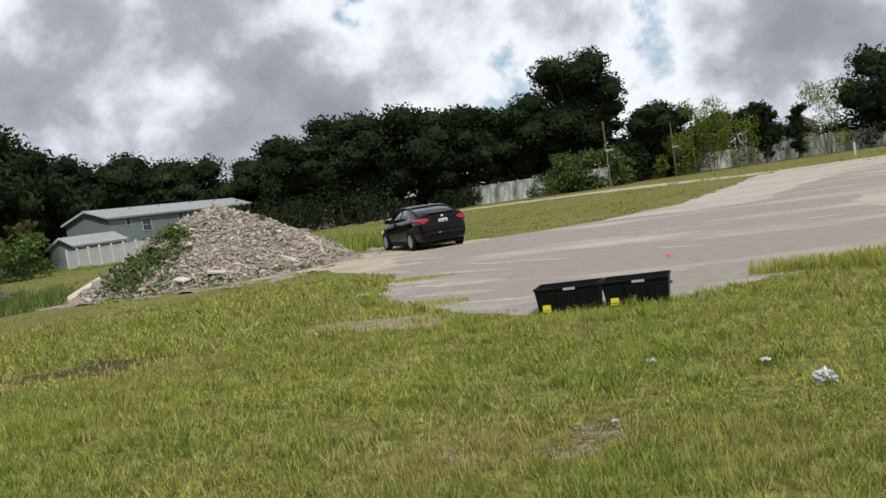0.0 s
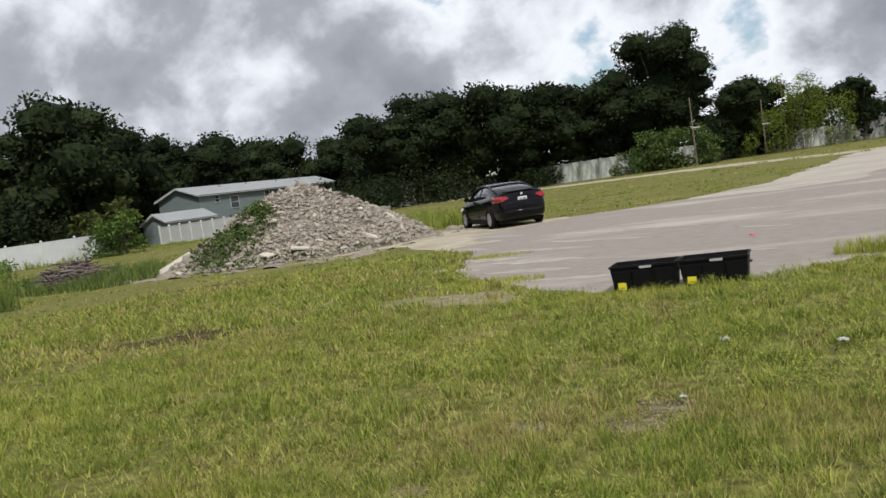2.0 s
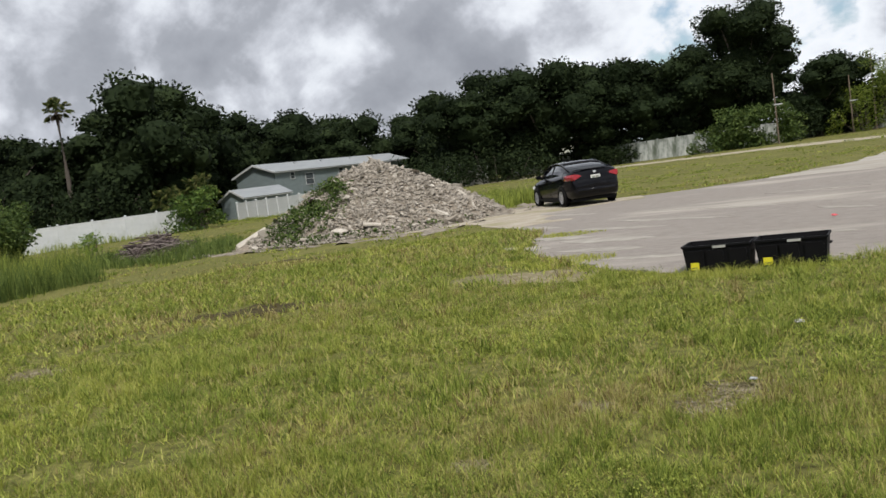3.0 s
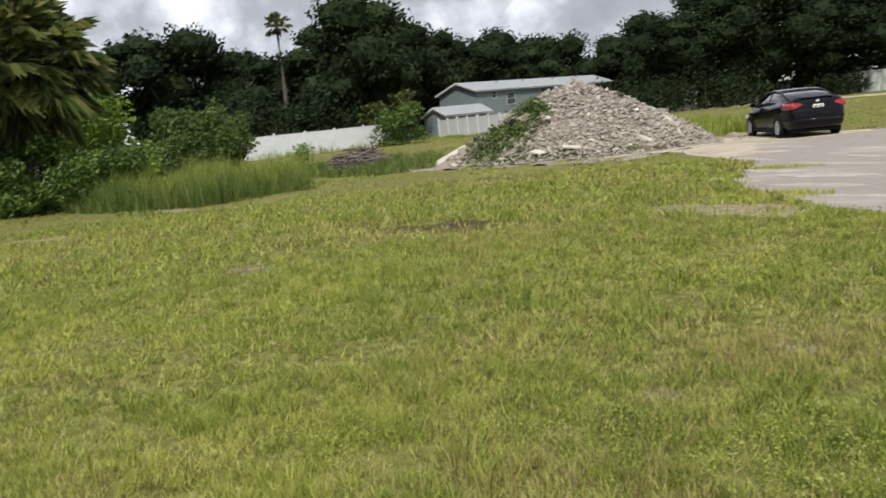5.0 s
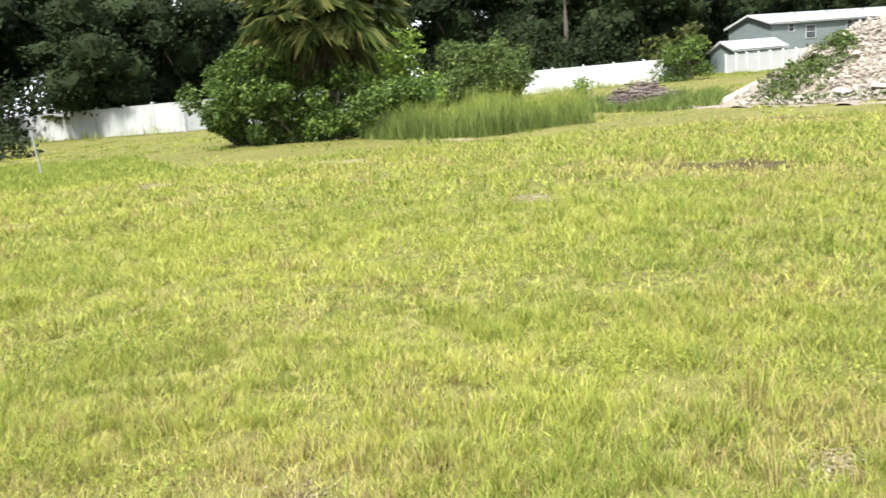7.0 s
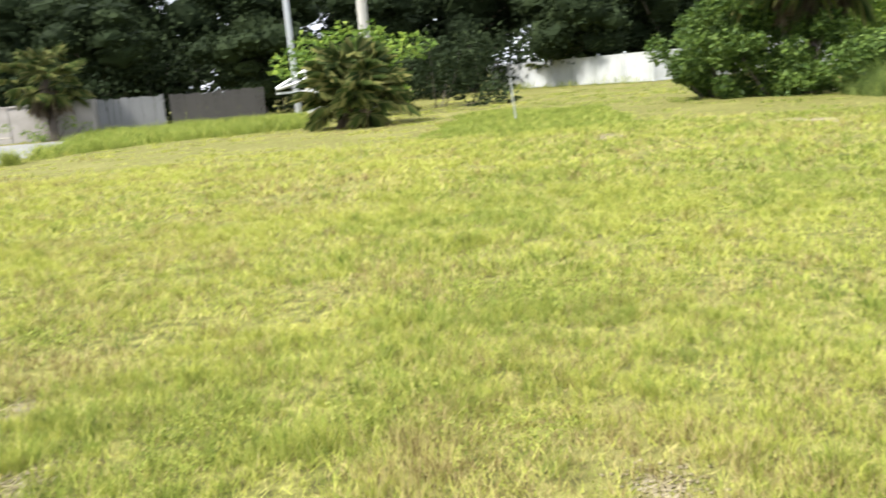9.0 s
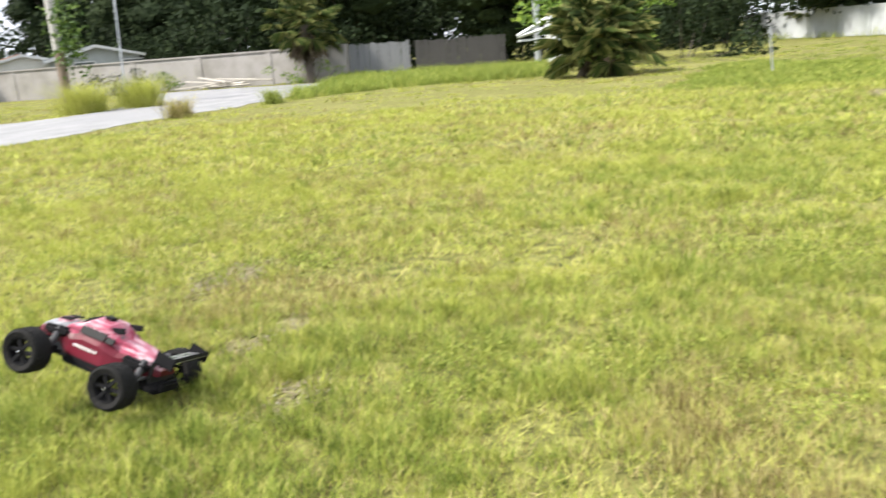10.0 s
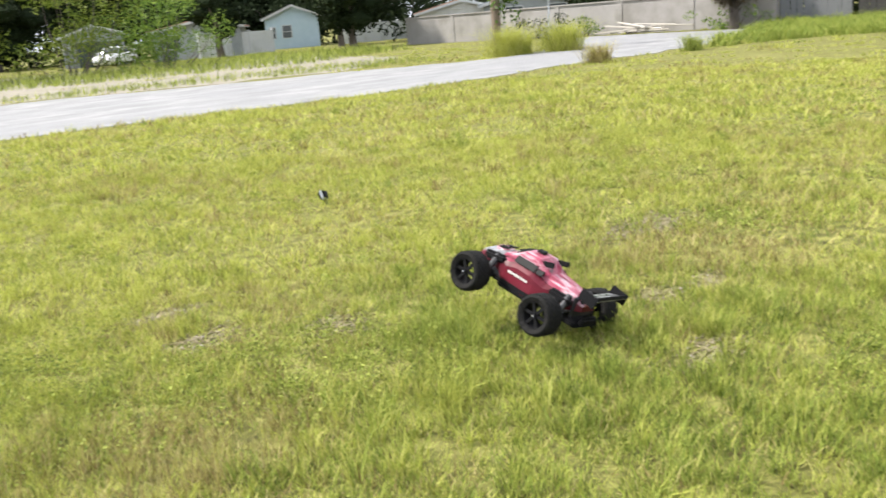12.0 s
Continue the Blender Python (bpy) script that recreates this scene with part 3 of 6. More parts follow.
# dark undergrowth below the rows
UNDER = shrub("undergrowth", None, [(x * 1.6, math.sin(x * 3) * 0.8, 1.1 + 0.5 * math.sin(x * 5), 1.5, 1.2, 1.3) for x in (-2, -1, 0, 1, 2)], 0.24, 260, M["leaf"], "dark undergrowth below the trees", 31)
UNDER.matrix_basis = pose(-66, 30, 0, 0, 0, 80)
for i, (x, y, s) in enumerate(((-67, 22, 1.7), (-70, 47, 2.4), (-72, 54, 2.2), (-68, 38, 2), (-67, 46, 1.6), (-64, 53, 1.3), (-66, 12, 1.8), (-73, 5, 1.8), (-74, -4, 1.8), (-48, 78, 1.4), (-46, 86, 1.7), (-52, 84, 1.6), (-19, 107, 1.5), (-14, 112, 1.3), (-56, -14, 1.6), (-54, -22, 1.6), (-60, -8, 1.7), (-66, 0, 1.7), (-50, -34, 1.5), (-52, -44, 1.4), (-58, -30, 2.6), (-58, -38, 2.6), (-63, -22, 2.6), (-70, -34, 2.8), (-60, -60, 2.4), (-56, -74, 2.4), (-47, -84, 2.4), (-38, -87, 2.4), (-28, -86, 2.4), (-18, -82, 2.4), (-9, -78, 2.4), (-62, -46, 2.2), (-54, -52, 2.0), (-20, 112, 2.2), (-10, 119, 1.9), (-4, 120, 1.9), (3, 119, 1.9), (8, 118, 1.8), (14, 121, 1.7), (20, 121, 1.8), (28, 122, 1.7), (-80, 76, 2.0), (-78, 90, 2.0), (-64, 100, 1.8), (-56, 104, 1.8))):
    c = copy_thing(UNDER, pose(x, y, 0, 0, 0, i * 71))
    c.scale = (s, s, s)


# ---- more materials ----
def plain(name, color, rough=0.5, metal=0.0, coat=0.0):
    return mat(name, (tuple(c * 0.88 for c in color), color), 6, rough, metal=metal, coat=coat)


M["rubble"] = mat("broken_concrete", ((0.13, 0.115, 0.095), (0.36, 0.325, 0.28), (0.62, 0.58, 0.52)), 3.5, 0.95, 0.7, 30, island=0.35, thing=0.35, spread=0.35)
M["rubble_fill"] = mat("rubble_fill", ((0.07, 0.058, 0.045), (0.18, 0.155, 0.125), (0.38, 0.345, 0.3)), 9, 0.95, 1.0, 22, big=0.9, big_color=(0.25, 0.21, 0.165))
M["black_paint"] = mat("black_car_paint", ((0.002, 0.002, 0.003), (0.004, 0.004, 0.006)), 3, 0.14, coat=0.08, spec=0.22)
M["white_paint"] = mat("white_car_paint", ((0.6, 0.6, 0.6), (0.7, 0.7, 0.7)), 3, 0.3, coat=0.6)
M["car_glass"] = mat("dark_glass", ((0.01, 0.012, 0.015), (0.016, 0.018, 0.021)), 2, 0.05, coat=0.6)
M["tyre"] = mat("tyre_rubber", ((0.006, 0.006, 0.006), (0.013, 0.0125, 0.012)), 12, 0.85, 0.4, 60, spec=0.15)
M["alloy"] = plain("alloy", (0.6, 0.6, 0.62), 0.35, 0.15)
M["lens_red"] = plain("red_lens", (0.28, 0.01, 0.015), 0.15, 0, 0.6)
M["plate"] = plain("plate_white", (0.7, 0.7, 0.68), 0.5)
M["ink"] = plain("dark_print", (0.06, 0.09, 0.06), 0.6)
M["chrome"] = plain("chrome", (0.7, 0.7, 0.7), 0.15, 1.0)
M["black_plastic"] = mat("black_plastic", ((0.003, 0.003, 0.004), (0.006, 0.006, 0.007)), 8, 0.6, 0.1, 60, spec=0.15)
M["dark_metal"] = plain("dark_metal", (0.04, 0.04, 0.045), 0.6, 0.5)
M["yellow"] = plain("yellow_sticker", (0.75, 0.68, 0.03), 0.6)
M["pale_label"] = plain("pale_label", (0.36, 0.36, 0.34), 0.6)
M["red_shell"] = mat("red_shell", ((0.012, 0.002, 0.004), (0.085, 0.003, 0.012), (0.13, 0.006, 0.02)), 12, 0.5, spec=0.3, stretch=(0.3, 1, 1))
M["pink_shell"] = mat("streaked_shell", ((0.04, 0.003, 0.01), (0.2, 0.01, 0.035), (0.26, 0.04, 0.08), (0.42, 0.3, 0.33), (0.2, 0.01, 0.03)), 26, 0.3, coat=0.2, stretch=(0.14, 1, 1), spread=0.16)
M["grey_shell"] = mat("silver_shell", ((0.03, 0.03, 0.033), (0.12, 0.12, 0.13), (0.32, 0.33, 0.35)), 18, 0.3, coat=0.5, stretch=(0.3, 1, 1))
M["siding"] = mat("grey_siding", ((0.13, 0.165, 0.175), (0.17, 0.205, 0.215)), 1.0, 0.7, 0.2, 20, stretch=(1, 1, 4))
M["roofing"] = mat("pale_metal_roof", ((0.2, 0.215, 0.23), (0.28, 0.3, 0.315)), 1.5, 0.6, stretch=(3, 0.3, 1))
M["trim"] = plain("white_trim", (0.5, 0.51, 0.52), 0.5)
M["pane"] = mat("window_pane", ((0.03, 0.04, 0.045), (0.07, 0.08, 0.09)), 1, 0.1)
M["blue_wall"] = mat("blue_stucco", ((0.34, 0.45, 0.53), (0.42, 0.52, 0.59)), 1.5, 0.8, 0.2, 30)
M["grey_wall"] = mat("grey_stucco", ((0.22, 0.24, 0.25), (0.3, 0.32, 0.33)), 1.5, 0.8, 0.2, 30)
M["white_wall"] = mat("white_stucco", ((0.42, 0.42, 0.4), (0.52, 0.52, 0.5)), 1.5, 0.8, 0.2, 30)
M["shingle"] = mat("grey_shingle", ((0.1, 0.1, 0.105), (0.2, 0.19, 0.19)), 6, 0.9, 0.4, 30)
M["red_roof"] = mat("faded_red_shingle", ((0.3, 0.16, 0.11), (0.42, 0.26, 0.2)), 5, 0.9, 0.4, 30)
M["steel"] = plain("galvanised_steel", (0.42, 0.44, 0.46), 0.45, 0.6)
M["polewood"] = mat("utility_pole_wood", ((0.12, 0.09, 0.07), (0.22, 0.17, 0.13)), 6, 0.9, 0.6, 20, stretch=(1, 1, 0.15))
M["polegrey"] = mat("weathered_pole", ((0.3, 0.29, 0.27), (0.42, 0.41, 0.39)), 6, 0.9, 0.5, 20, stretch=(1, 1, 0.15))
M["stick"] = mat("dead_branch", ((0.05, 0.036, 0.034), (0.11, 0.085, 0.08), (0.22, 0.185, 0.175)), 4, 0.95, 0.5, 30, island=0.6)
M["bag"] = plain("white_plastic_bag", (0.36, 0.38, 0.39), 0.4)
M["orange"] = plain("orange_plastic", (0.7, 0.1, 0.12), 0.5)
M["lumber"] = mat("pale_lumber", ((0.24, 0.21, 0.18), (0.42, 0.39, 0.35)), 5, 0.8, island=0.5)


# ---- rubble mound ----
MC, MR, MH = Vector((-17.85, 24.25, 0)), 4.3, 2.6


def mound_z(x, y):
    """Height of the rubble over a place given from the mound's middle."""
    a = math.atan2(y, x)
    r = math.hypot(x, y) / (MR * (1 + 0.05 * math.sin(2 * a + 1) + 0.04 * math.sin(5 * a)))
    h = MH * max(0.0, 1.03 - r) ** 1.02 - 0.25 * math.exp(-(r * 5) ** 2)
    return h + 0.1 * noise.noise(Vector((x, y, 0)) * 1.4) + 0.05 * noise.noise(Vector((x, y, 3)) * 4)


mound = thing("rubble_mound", "heap of broken concrete rubble, weeds on one flank", "rubble heap", Matrix.Translation(MC))
bm = bmesh.new()
N = 72
grid = [[bm.verts.new((x, y, max(mound_z(x, y), -0.08))) for x in np.linspace(-5.2, 5.2, N)] for y in np.linspace(-5.2, 5.2, N)]
for j in range(N - 1):
    for i in range(N - 1):
        q = (grid[j][i], grid[j][i + 1], grid[j + 1][i + 1], grid[j + 1][i])
        if max(v.co.z for v in q) > -0.07:
            bm.faces.new(q)
bmesh.ops.delete(bm, geom=[v for v in bm.verts if not v.link_faces], context="VERTS")
part("core", bm, M["rubble_fill"], mound)


def chunk(seed):
    """A broken slab: a hull of jittered corners."""
    rng = np.random.default_rng(seed)
    bm = bmesh.new()
    for p in rng.normal(size=(11, 3)) * (0.5, 0.42, 0.24):
        bm.verts.new(p)
    h = bmesh.ops.convex_hull(bm, input=bm.verts)
    bmesh.ops.delete(bm, geom=[v for v in bm.verts if not v.link_faces], context="VERTS")
    me = bpy.data.meshes.new("rubble_piece")
    bm.to_mesh(me)
    bm.free()
    me.materials.append(M["rubble"])
    return me


CHUNKS = [chunk(100 + i) for i in range(8)]
rng = np.random.default_rng(5)
small = []
for i in range(17000):
    a = rng.uniform(0, math.tau)
    r = MR * math.sqrt(rng.uniform(0.0, 1.08))
    x, y = r * math.cos(a), r * math.sin(a)
    z = mound_z(x, y)
    if z < 0.0:
        z = 0.01
    near = x * 0.59 - y * 0.81 > -1.4
    if i < 420 and near:
        s = rng.uniform(0.12, 0.26) if rng.random() < 0.85 else rng.uniform(0.26, 0.42)
        ob = part("rubble_piece", CHUNKS[i % 8], None, mound)
        ob.matrix_basis = Matrix.LocRotScale((x, y, z + s * 0.06), Euler(rng.normal(size=3) * (0.5, 0.5, 3)), (s, s * rng.uniform(0.5, 1.0), s * rng.uniform(0.3, 0.7)))
    else:
        s = rng.uniform(0.02, 0.05) if rng.random() < 0.6 else rng.uniform(0.05, 0.12)
        v = rng.normal(size=(6, 3)) * 0.15 + ((1, 0, 0), (-1, 0, 0), (0, 0.7, 0), (0, -0.7, 0), (0, 0, 0.3), (0, 0, -0.3))
        q = np.array(Euler(rng.normal(size=3) * (0.6, 0.6, 4)).to_matrix())
        small.append(v @ q.T * s + (x, y, z + s * 0.3))
OCTA = [(0, 2, 4), (2, 1, 4), (1, 3, 4), (3, 0, 4), (2, 0, 5), (1, 2, 5), (3, 1, 5), (0, 3, 5)]
tagged(part("small_rubble", soup("small_rubble", np.array(small), OCTA, len(small)), M["rubble"], mound), kind="stuff")
pts = []
for i in range(3000):
    a = rng.normal(4.5, 0.2)
    r = MR * rng.uniform(0.36, 0.95)
    x, y = r * math.cos(a), r * math.sin(a)
    if noise.noise(Vector((x, y, 8)) * 0.9) > -0.3:
        pts.append((x, y, mound_z(x, y) + rng.uniform(0.02, 0.3)))
for i in range(500):
    a, r = rng.normal(5.1, 0.5), MR * rng.uniform(0.9, 1.05)
    pts.append((r * math.cos(a), r * math.sin(a), 0.02 + rng.uniform(0, 0.25)))
tagged(part("creeper", leaves("creeper", np.array(pts), 0.11, rng), M["creeper"], mound, "dark green weeds creeping up the rubble"), kind="stuff")
slab = part("slab", boxed(-0.6, -0.2, -0.06, 0.6, 0.2, 0.06, pose(-3.35, -2.7, 0.3, 22, -24, 50), bevel=0.03), M["rubble"], mound, "long grey concrete slab leaning on the heap")
for i, (x, y, a) in enumerate(((0.2, -3.9, 15), (1.3, -3.7, -20), (2.2, -3.2, 40))):
    part("slab", boxed(-0.3, -0.14, -0.03, 0.3, 0.14, 0.03, pose(x, y, mound_z(x, y) + 0.1, 14, 8, a), bevel=0.02), M["rubble"], mound)
part("plank", boxed(-0.55, -0.05, -0.03, 0.55, 0.05, 0.03, pose(-1.0, -2.3, mound_z(-1.0, -2.3) + 0.12, 0, -20, -30)), M["stick"], mound, "weathered timber stuck in the rubble")


# ---- cars ----
def loft(stations, section):
    """A skin through cross-sections that `section` makes from each station, mirrored in y."""
    bm = bmesh.new()
    rings = []
    for s in stations:
        half = section(s)
        ring = half + [(y * -1, z) for y, z in half[::-1] if abs(y) > 1e-6]
        rings.append([bm.verts.new((s[0], y, z)) for y, z in ring])
    for r0, r1 in zip(rings, rings[1:]):
        for k in range(len(r0)):
            bm.faces.new((r0[k], r0[(k + 1) % len(r0)], r1[(k + 1) % len(r0)], r1[k]))
    bm.faces.new(rings[0][::-1])
    bm.faces.new(rings[-1])
    return bm


def wheel(parent, x, y, r, width, spokes, rim_mat, side, name="wheel", lugs=0, rim_ratio=0.66):
    """A tyre with a rounded shoulder, a rim and spokes; side is the way its face looks along y."""
    bm = bmesh.new()
    prof = [(rim_ratio, -0.42), (0.86, -0.5), (0.96, -0.44), (1.0, -0.28), (1.0, 0.28), (0.96, 0.44), (0.86, 0.5), (rim_ratio, 0.42)]
    seg = 28
    rings = [[bm.verts.new((math.cos(k * math.tau / seg) * r * p, q * width, math.sin(k * math.tau / seg) * r * p)) for k in range(seg)] for p, q in prof]
    for r0, r1 in zip(rings, rings[1:] + rings[:1]):
        for k in range(seg):
            bm.faces.new((r0[k], r0[(k + 1) % seg], r1[(k + 1) % seg], r1[k]))
    for k in range(lugs):
        for row in (-0.22, 0.0, 0.22):
            m = Matrix.Rotation((k + (0.5 if row == 0 else 0)) * math.tau / lugs, 4, "Y") @ Matrix.Translation((r * 1.0, row * width, 0)) @ pose(0, 0, 0, 25 if row >= 0 else -25, 0, 0)
            box(bm, -0.03 * r, -0.15 * width, -0.085 * r, 0.008 * r, 0.15 * width, 0.085 * r, m)
    w = part(name, bm, M["tyre"], parent)
    w.matrix_basis = pose(x, y, r)
    bm = bmesh.new()
    seg = 24
    rr = rim_ratio
    prof = [(rr, -0.4), (rr, 0.4), (rr * 0.92, 0.4), (rr * 0.86, 0.2), (rr * 0.86, -0.4)]
    rings = [[bm.verts.new((math.cos(k * math.tau / seg) * r * p, q * width * side, math.sin(k * math.tau / seg) * r * p)) for k in range(seg)] for p, q in prof]
    for r0, r1 in zip(rings, rings[1:] + rings[:1]):
        for k in range(seg):
            bm.faces.new((r0[k], r0[(k + 1) % seg], r1[(k + 1) % seg], r1[k]))
    for k in range(spokes):
        box(bm, 0.1 * r, min(0.22 * side, 0.34 * side) * width, -0.075 * r, rr * 0.9 * r, max(0.22 * side, 0.34 * side) * width, 0.075 * r, Matrix.Rotation(k * math.tau / spokes, 4, "Y"))
    bmesh.ops.create_cone(bm, cap_ends=True, segments=12, radius1=0.14 * r, radius2=0.11 * r, depth=0.25 * width, matrix=pose(0, side * 0.3 * width, 0, -90 * side, 0, 0))
    part("rim", bm, rim_mat, w)
    bm = bmesh.new()
    bmesh.ops.create_cone(bm, cap_ends=True, segments=10, radius1=0.05 * r, radius2=0.045 * r, depth=0.1 * width, matrix=pose(0, side * 0.46 * width, 0, -90 * side, 0, 0))
    part("hub_nut", bm, M["chrome"], w)
    return w


def sedan(name, m, paint, label):
    car = thing(name, label, "car", m)
    body = [(2.24, 0.56, 0.30, 0.50, 0.58), (2.16, 0.70, 0.22, 0.52, 0.68), (1.95, 0.80, 0.19, 0.58, 0.76), (1.5, 0.865, 0.18, 0.66, 0.86), (1.0, 0.875, 0.18, 0.70, 0.945),
            (0.3, 0.878, 0.18, 0.74, 0.97), (-0.6, 0.878, 0.18, 0.80, 1.02), (-1.3, 0.875, 0.19, 0.86, 1.06), (-1.75, 0.86, 0.21, 0.88, 1.1), (-2.08, 0.80, 0.24, 0.88, 1.12), (-2.2, 0.76, 0.28, 0.84, 1.05), (-2.27, 0.70, 0.34, 0.62, 0.72)]

    def section(s):
        x, w, zb, zm, zt = s
        return [(0, zb), (w * 0.86, zb), (w * 0.97, zb + 0.08), (w, (zb + zm) / 2), (w * 0.985, zm), (w * 0.93, zt - 0.035), (w * 0.86, zt - 0.005), (w * 0.4, zt + 0.02), (0, zt + 0.025)]

    part("body", loft(body, section), paint, car, smooth=True)
    cabin = [(1.02, 0.74, 0.93, 0.76, 0.945), (0.62, 0.77, 0.95, 0.68, 1.19), (0.2, 0.80, 0.97, 0.60, 1.385), (-0.35, 0.80, 0.99, 0.58, 1.425), (-0.8, 0.79, 1.0, 0.57, 1.395), (-1.25, 0.77, 1.04, 0.60, 1.29), (-1.92, 0.70, 1.09, 0.66, 1.125)]

    def upper(s):
        x, w0, z0, w1, z1 = s
        return [(0, z0 - 0.06), (w0, z0 - 0.06), (w0, z0), (w1 + 0.03, z1 - 0.03), (w1 - 0.03, z1), (w1 * 0.5, z1 + 0.012), (0, z1 + 0.015)]

    part("glasshouse", loft(cabin, upper), M["car_glass"], car, "dark tinted windows", smooth=True)
    roof = [(0.24, 0.61, 1.375), (-0.05, 0.60, 1.42), (-0.4, 0.595, 1.44), (-0.8, 0.59, 1.41), (-1.02, 0.6, 1.355)]
    part("roof", loft(roof, lambda s: [(0, s[2] - 0.02), (s[1], s[2] - 0.035), (s[1] + 0.012, s[2] - 0.02), (s[1] - 0.03, s[2] + 0.006), (s[1] * 0.5, s[2] + 0.02), (0, s[2] + 0.024)]), paint, car, smooth=True)
    for sd in (1, -1):
        bm = bmesh.new()
        tube(bm, [(1.0, sd * 0.755, 0.95), (0.6, sd * 0.715, 1.19), (0.2, sd * 0.635, 1.37), (-0.4, sd * 0.615, 1.42), (-0.9, sd * 0.61, 1.37), (-1.3, sd * 0.65, 1.255), (-1.9, sd * 0.72, 1.1)], [0.03, 0.028, 0.03, 0.026, 0.03, 0.034, 0.026], 6)
        part("window_frame", bm, paint, car, smooth=True)
        part("door_pillar", boxed(-0.035, -0.012, 0, 0.035, 0.012, 0.4, pose(-0.28, sd * 0.80, 0.99, 25 * sd, 0, 0)), M["black_plastic"], car)
        part("rocker", boxed(-1.0, -0.02, 0, 1.0, 0.02, 0.09, pose(0, sd * 0.862, 0.2), bevel=0.01), M["black_plastic"], car)
        for x in (0.42, -0.62):
            part("door_handle", boxed(-0.09, -0.02, -0.018, 0.09, 0.02, 0.018, pose(x, sd * 0.872, 0.85), bevel=0.008), paint, car)
        for x in (0.98, -0.2, -1.02):
            part("door_seam", boxed(-0.006, -0.004, 0, 0.006, 0.004, 0.66, pose(x, sd * 0.876, 0.28)), M["black_plastic"], car)
        mirror = part("mirror", boxed(-0.09, -0.1, -0.06, 0.09, 0.1, 0.07, pose(0.72, sd * 0.93, 1.02), bevel=0.03), paint, car)
        light = loft([(-1.78, 0.0, 0), (-1.95, 0.05, 0), (-2.13, 0.06, 0), (-2.235, 0.05, 0)], lambda s: [(0, 0.84), (0.04, 0.84), (0.05, 0.93), (0.03, 1.02), (0, 1.02)])
        for v in light.verts:
            v.co.y += sd * (0.855 - 0.42 * max(0.0, (-v.co.x - 1.9)) ** 1.1)
        part("tail_light", light, M["lens_red"], car, "red tail light", smooth=True)
        wedge = bmesh.new()
        back_, front_ = [[wedge.verts.new((x - 0.13 * (z - 0.92) * -1, sd * y, z)) for y, z in ((0.46, 0.95), (0.71, 0.845), (0.745, 0.93), (0.73, 1.03), (0.52, 1.005))] for x in (-2.245, -2.16)]
        wedge.faces.new(back_)
        wedge.faces.new(front_[::-1])
        for k in range(5):
            wedge.faces.new((back_[k], front_[k], front_[(k + 1) % 5], back_[(k + 1) % 5]))
        part("tail_light", wedge, M["lens_red"], car, "red tail light")
        part("headlight", boxed(-0.2, -0.05, -0.06, 0.12, 0.05, 0.06, pose(1.98, sd * 0.75, 0.66, 0, 0, -18 * sd), bevel=0.03), M["alloy"], car, "clear headlight")
        for x in (1.335, -1.335):
            bm = bmesh.new()
            bmesh.ops.create_cone(bm, cap_ends=True, segments=28, radius1=0.365, radius2=0.365, depth=0.03, matrix=pose(x, sd * 0.862, 0.33, 90, 0, 0))
            part("wheel_arch", bm, M["black_plastic"], car)
            wheel(car, x, sd * 0.82, 0.315, 0.2, 8, M["alloy"], sd)
    plate = part("plate", boxed(-0.008, -0.155, -0.078, 0.008, 0.155, 0.078, pose(-2.245, 0, 0.87, 0, -10, 0), bevel=0.004), M["plate"], car, "white plate with plain bars")
    for y in (-0.09, -0.04, 0.04, 0.09):
        part("print_bar", boxed(-0.004, -0.016, -0.035, 0.004, 0.016, 0.035, pose(-2.257, y, 0.868, 0, -10, 0)), M["ink"], plate)
    part("badge", boxed(-0.008, -0.045, -0.035, 0.008, 0.045, 0.035, pose(-2.215, 0, 1.04, 0, -10, 0), bevel=0.006), M["alloy"], car)
    part("boot_lip", boxed(-0.05, -0.66, -0.01, 0.03, 0.66, 0.018, pose(-2.11, 0, 1.14, 0, 4, 0), bevel=0.008), paint, car)
    part("boot_seam", boxed(-0.004, -0.62, -0.006, 0.004, 0.62, 0.006, pose(-2.262, 0, 0.75)), M["black_plastic"], car)
    part("rear_bumper", boxed(-0.06, -0.68, -0.12, 0.1, 0.68, 0.1, pose(-2.24, 0, 0.5), bevel=0.05), paint, car, smooth=True)
    part("underside", boxed(-2.0, -0.72, 0.14, 1.9, 0.72, 0.24), M["black_plastic"], car)
    return car


sedan("car", pose(-11.4, 26.6, 0.014, 0, 0, 132.9), M["black_paint"], "black four-door sedan parked at the asphalt's edge").scale = (0.965, 0.965, 0.965)
sedan("car", pose(-28.4, -65.2, 0.0, 0, 0, 40), M["white_paint"], "white sedan parked by a grey house")


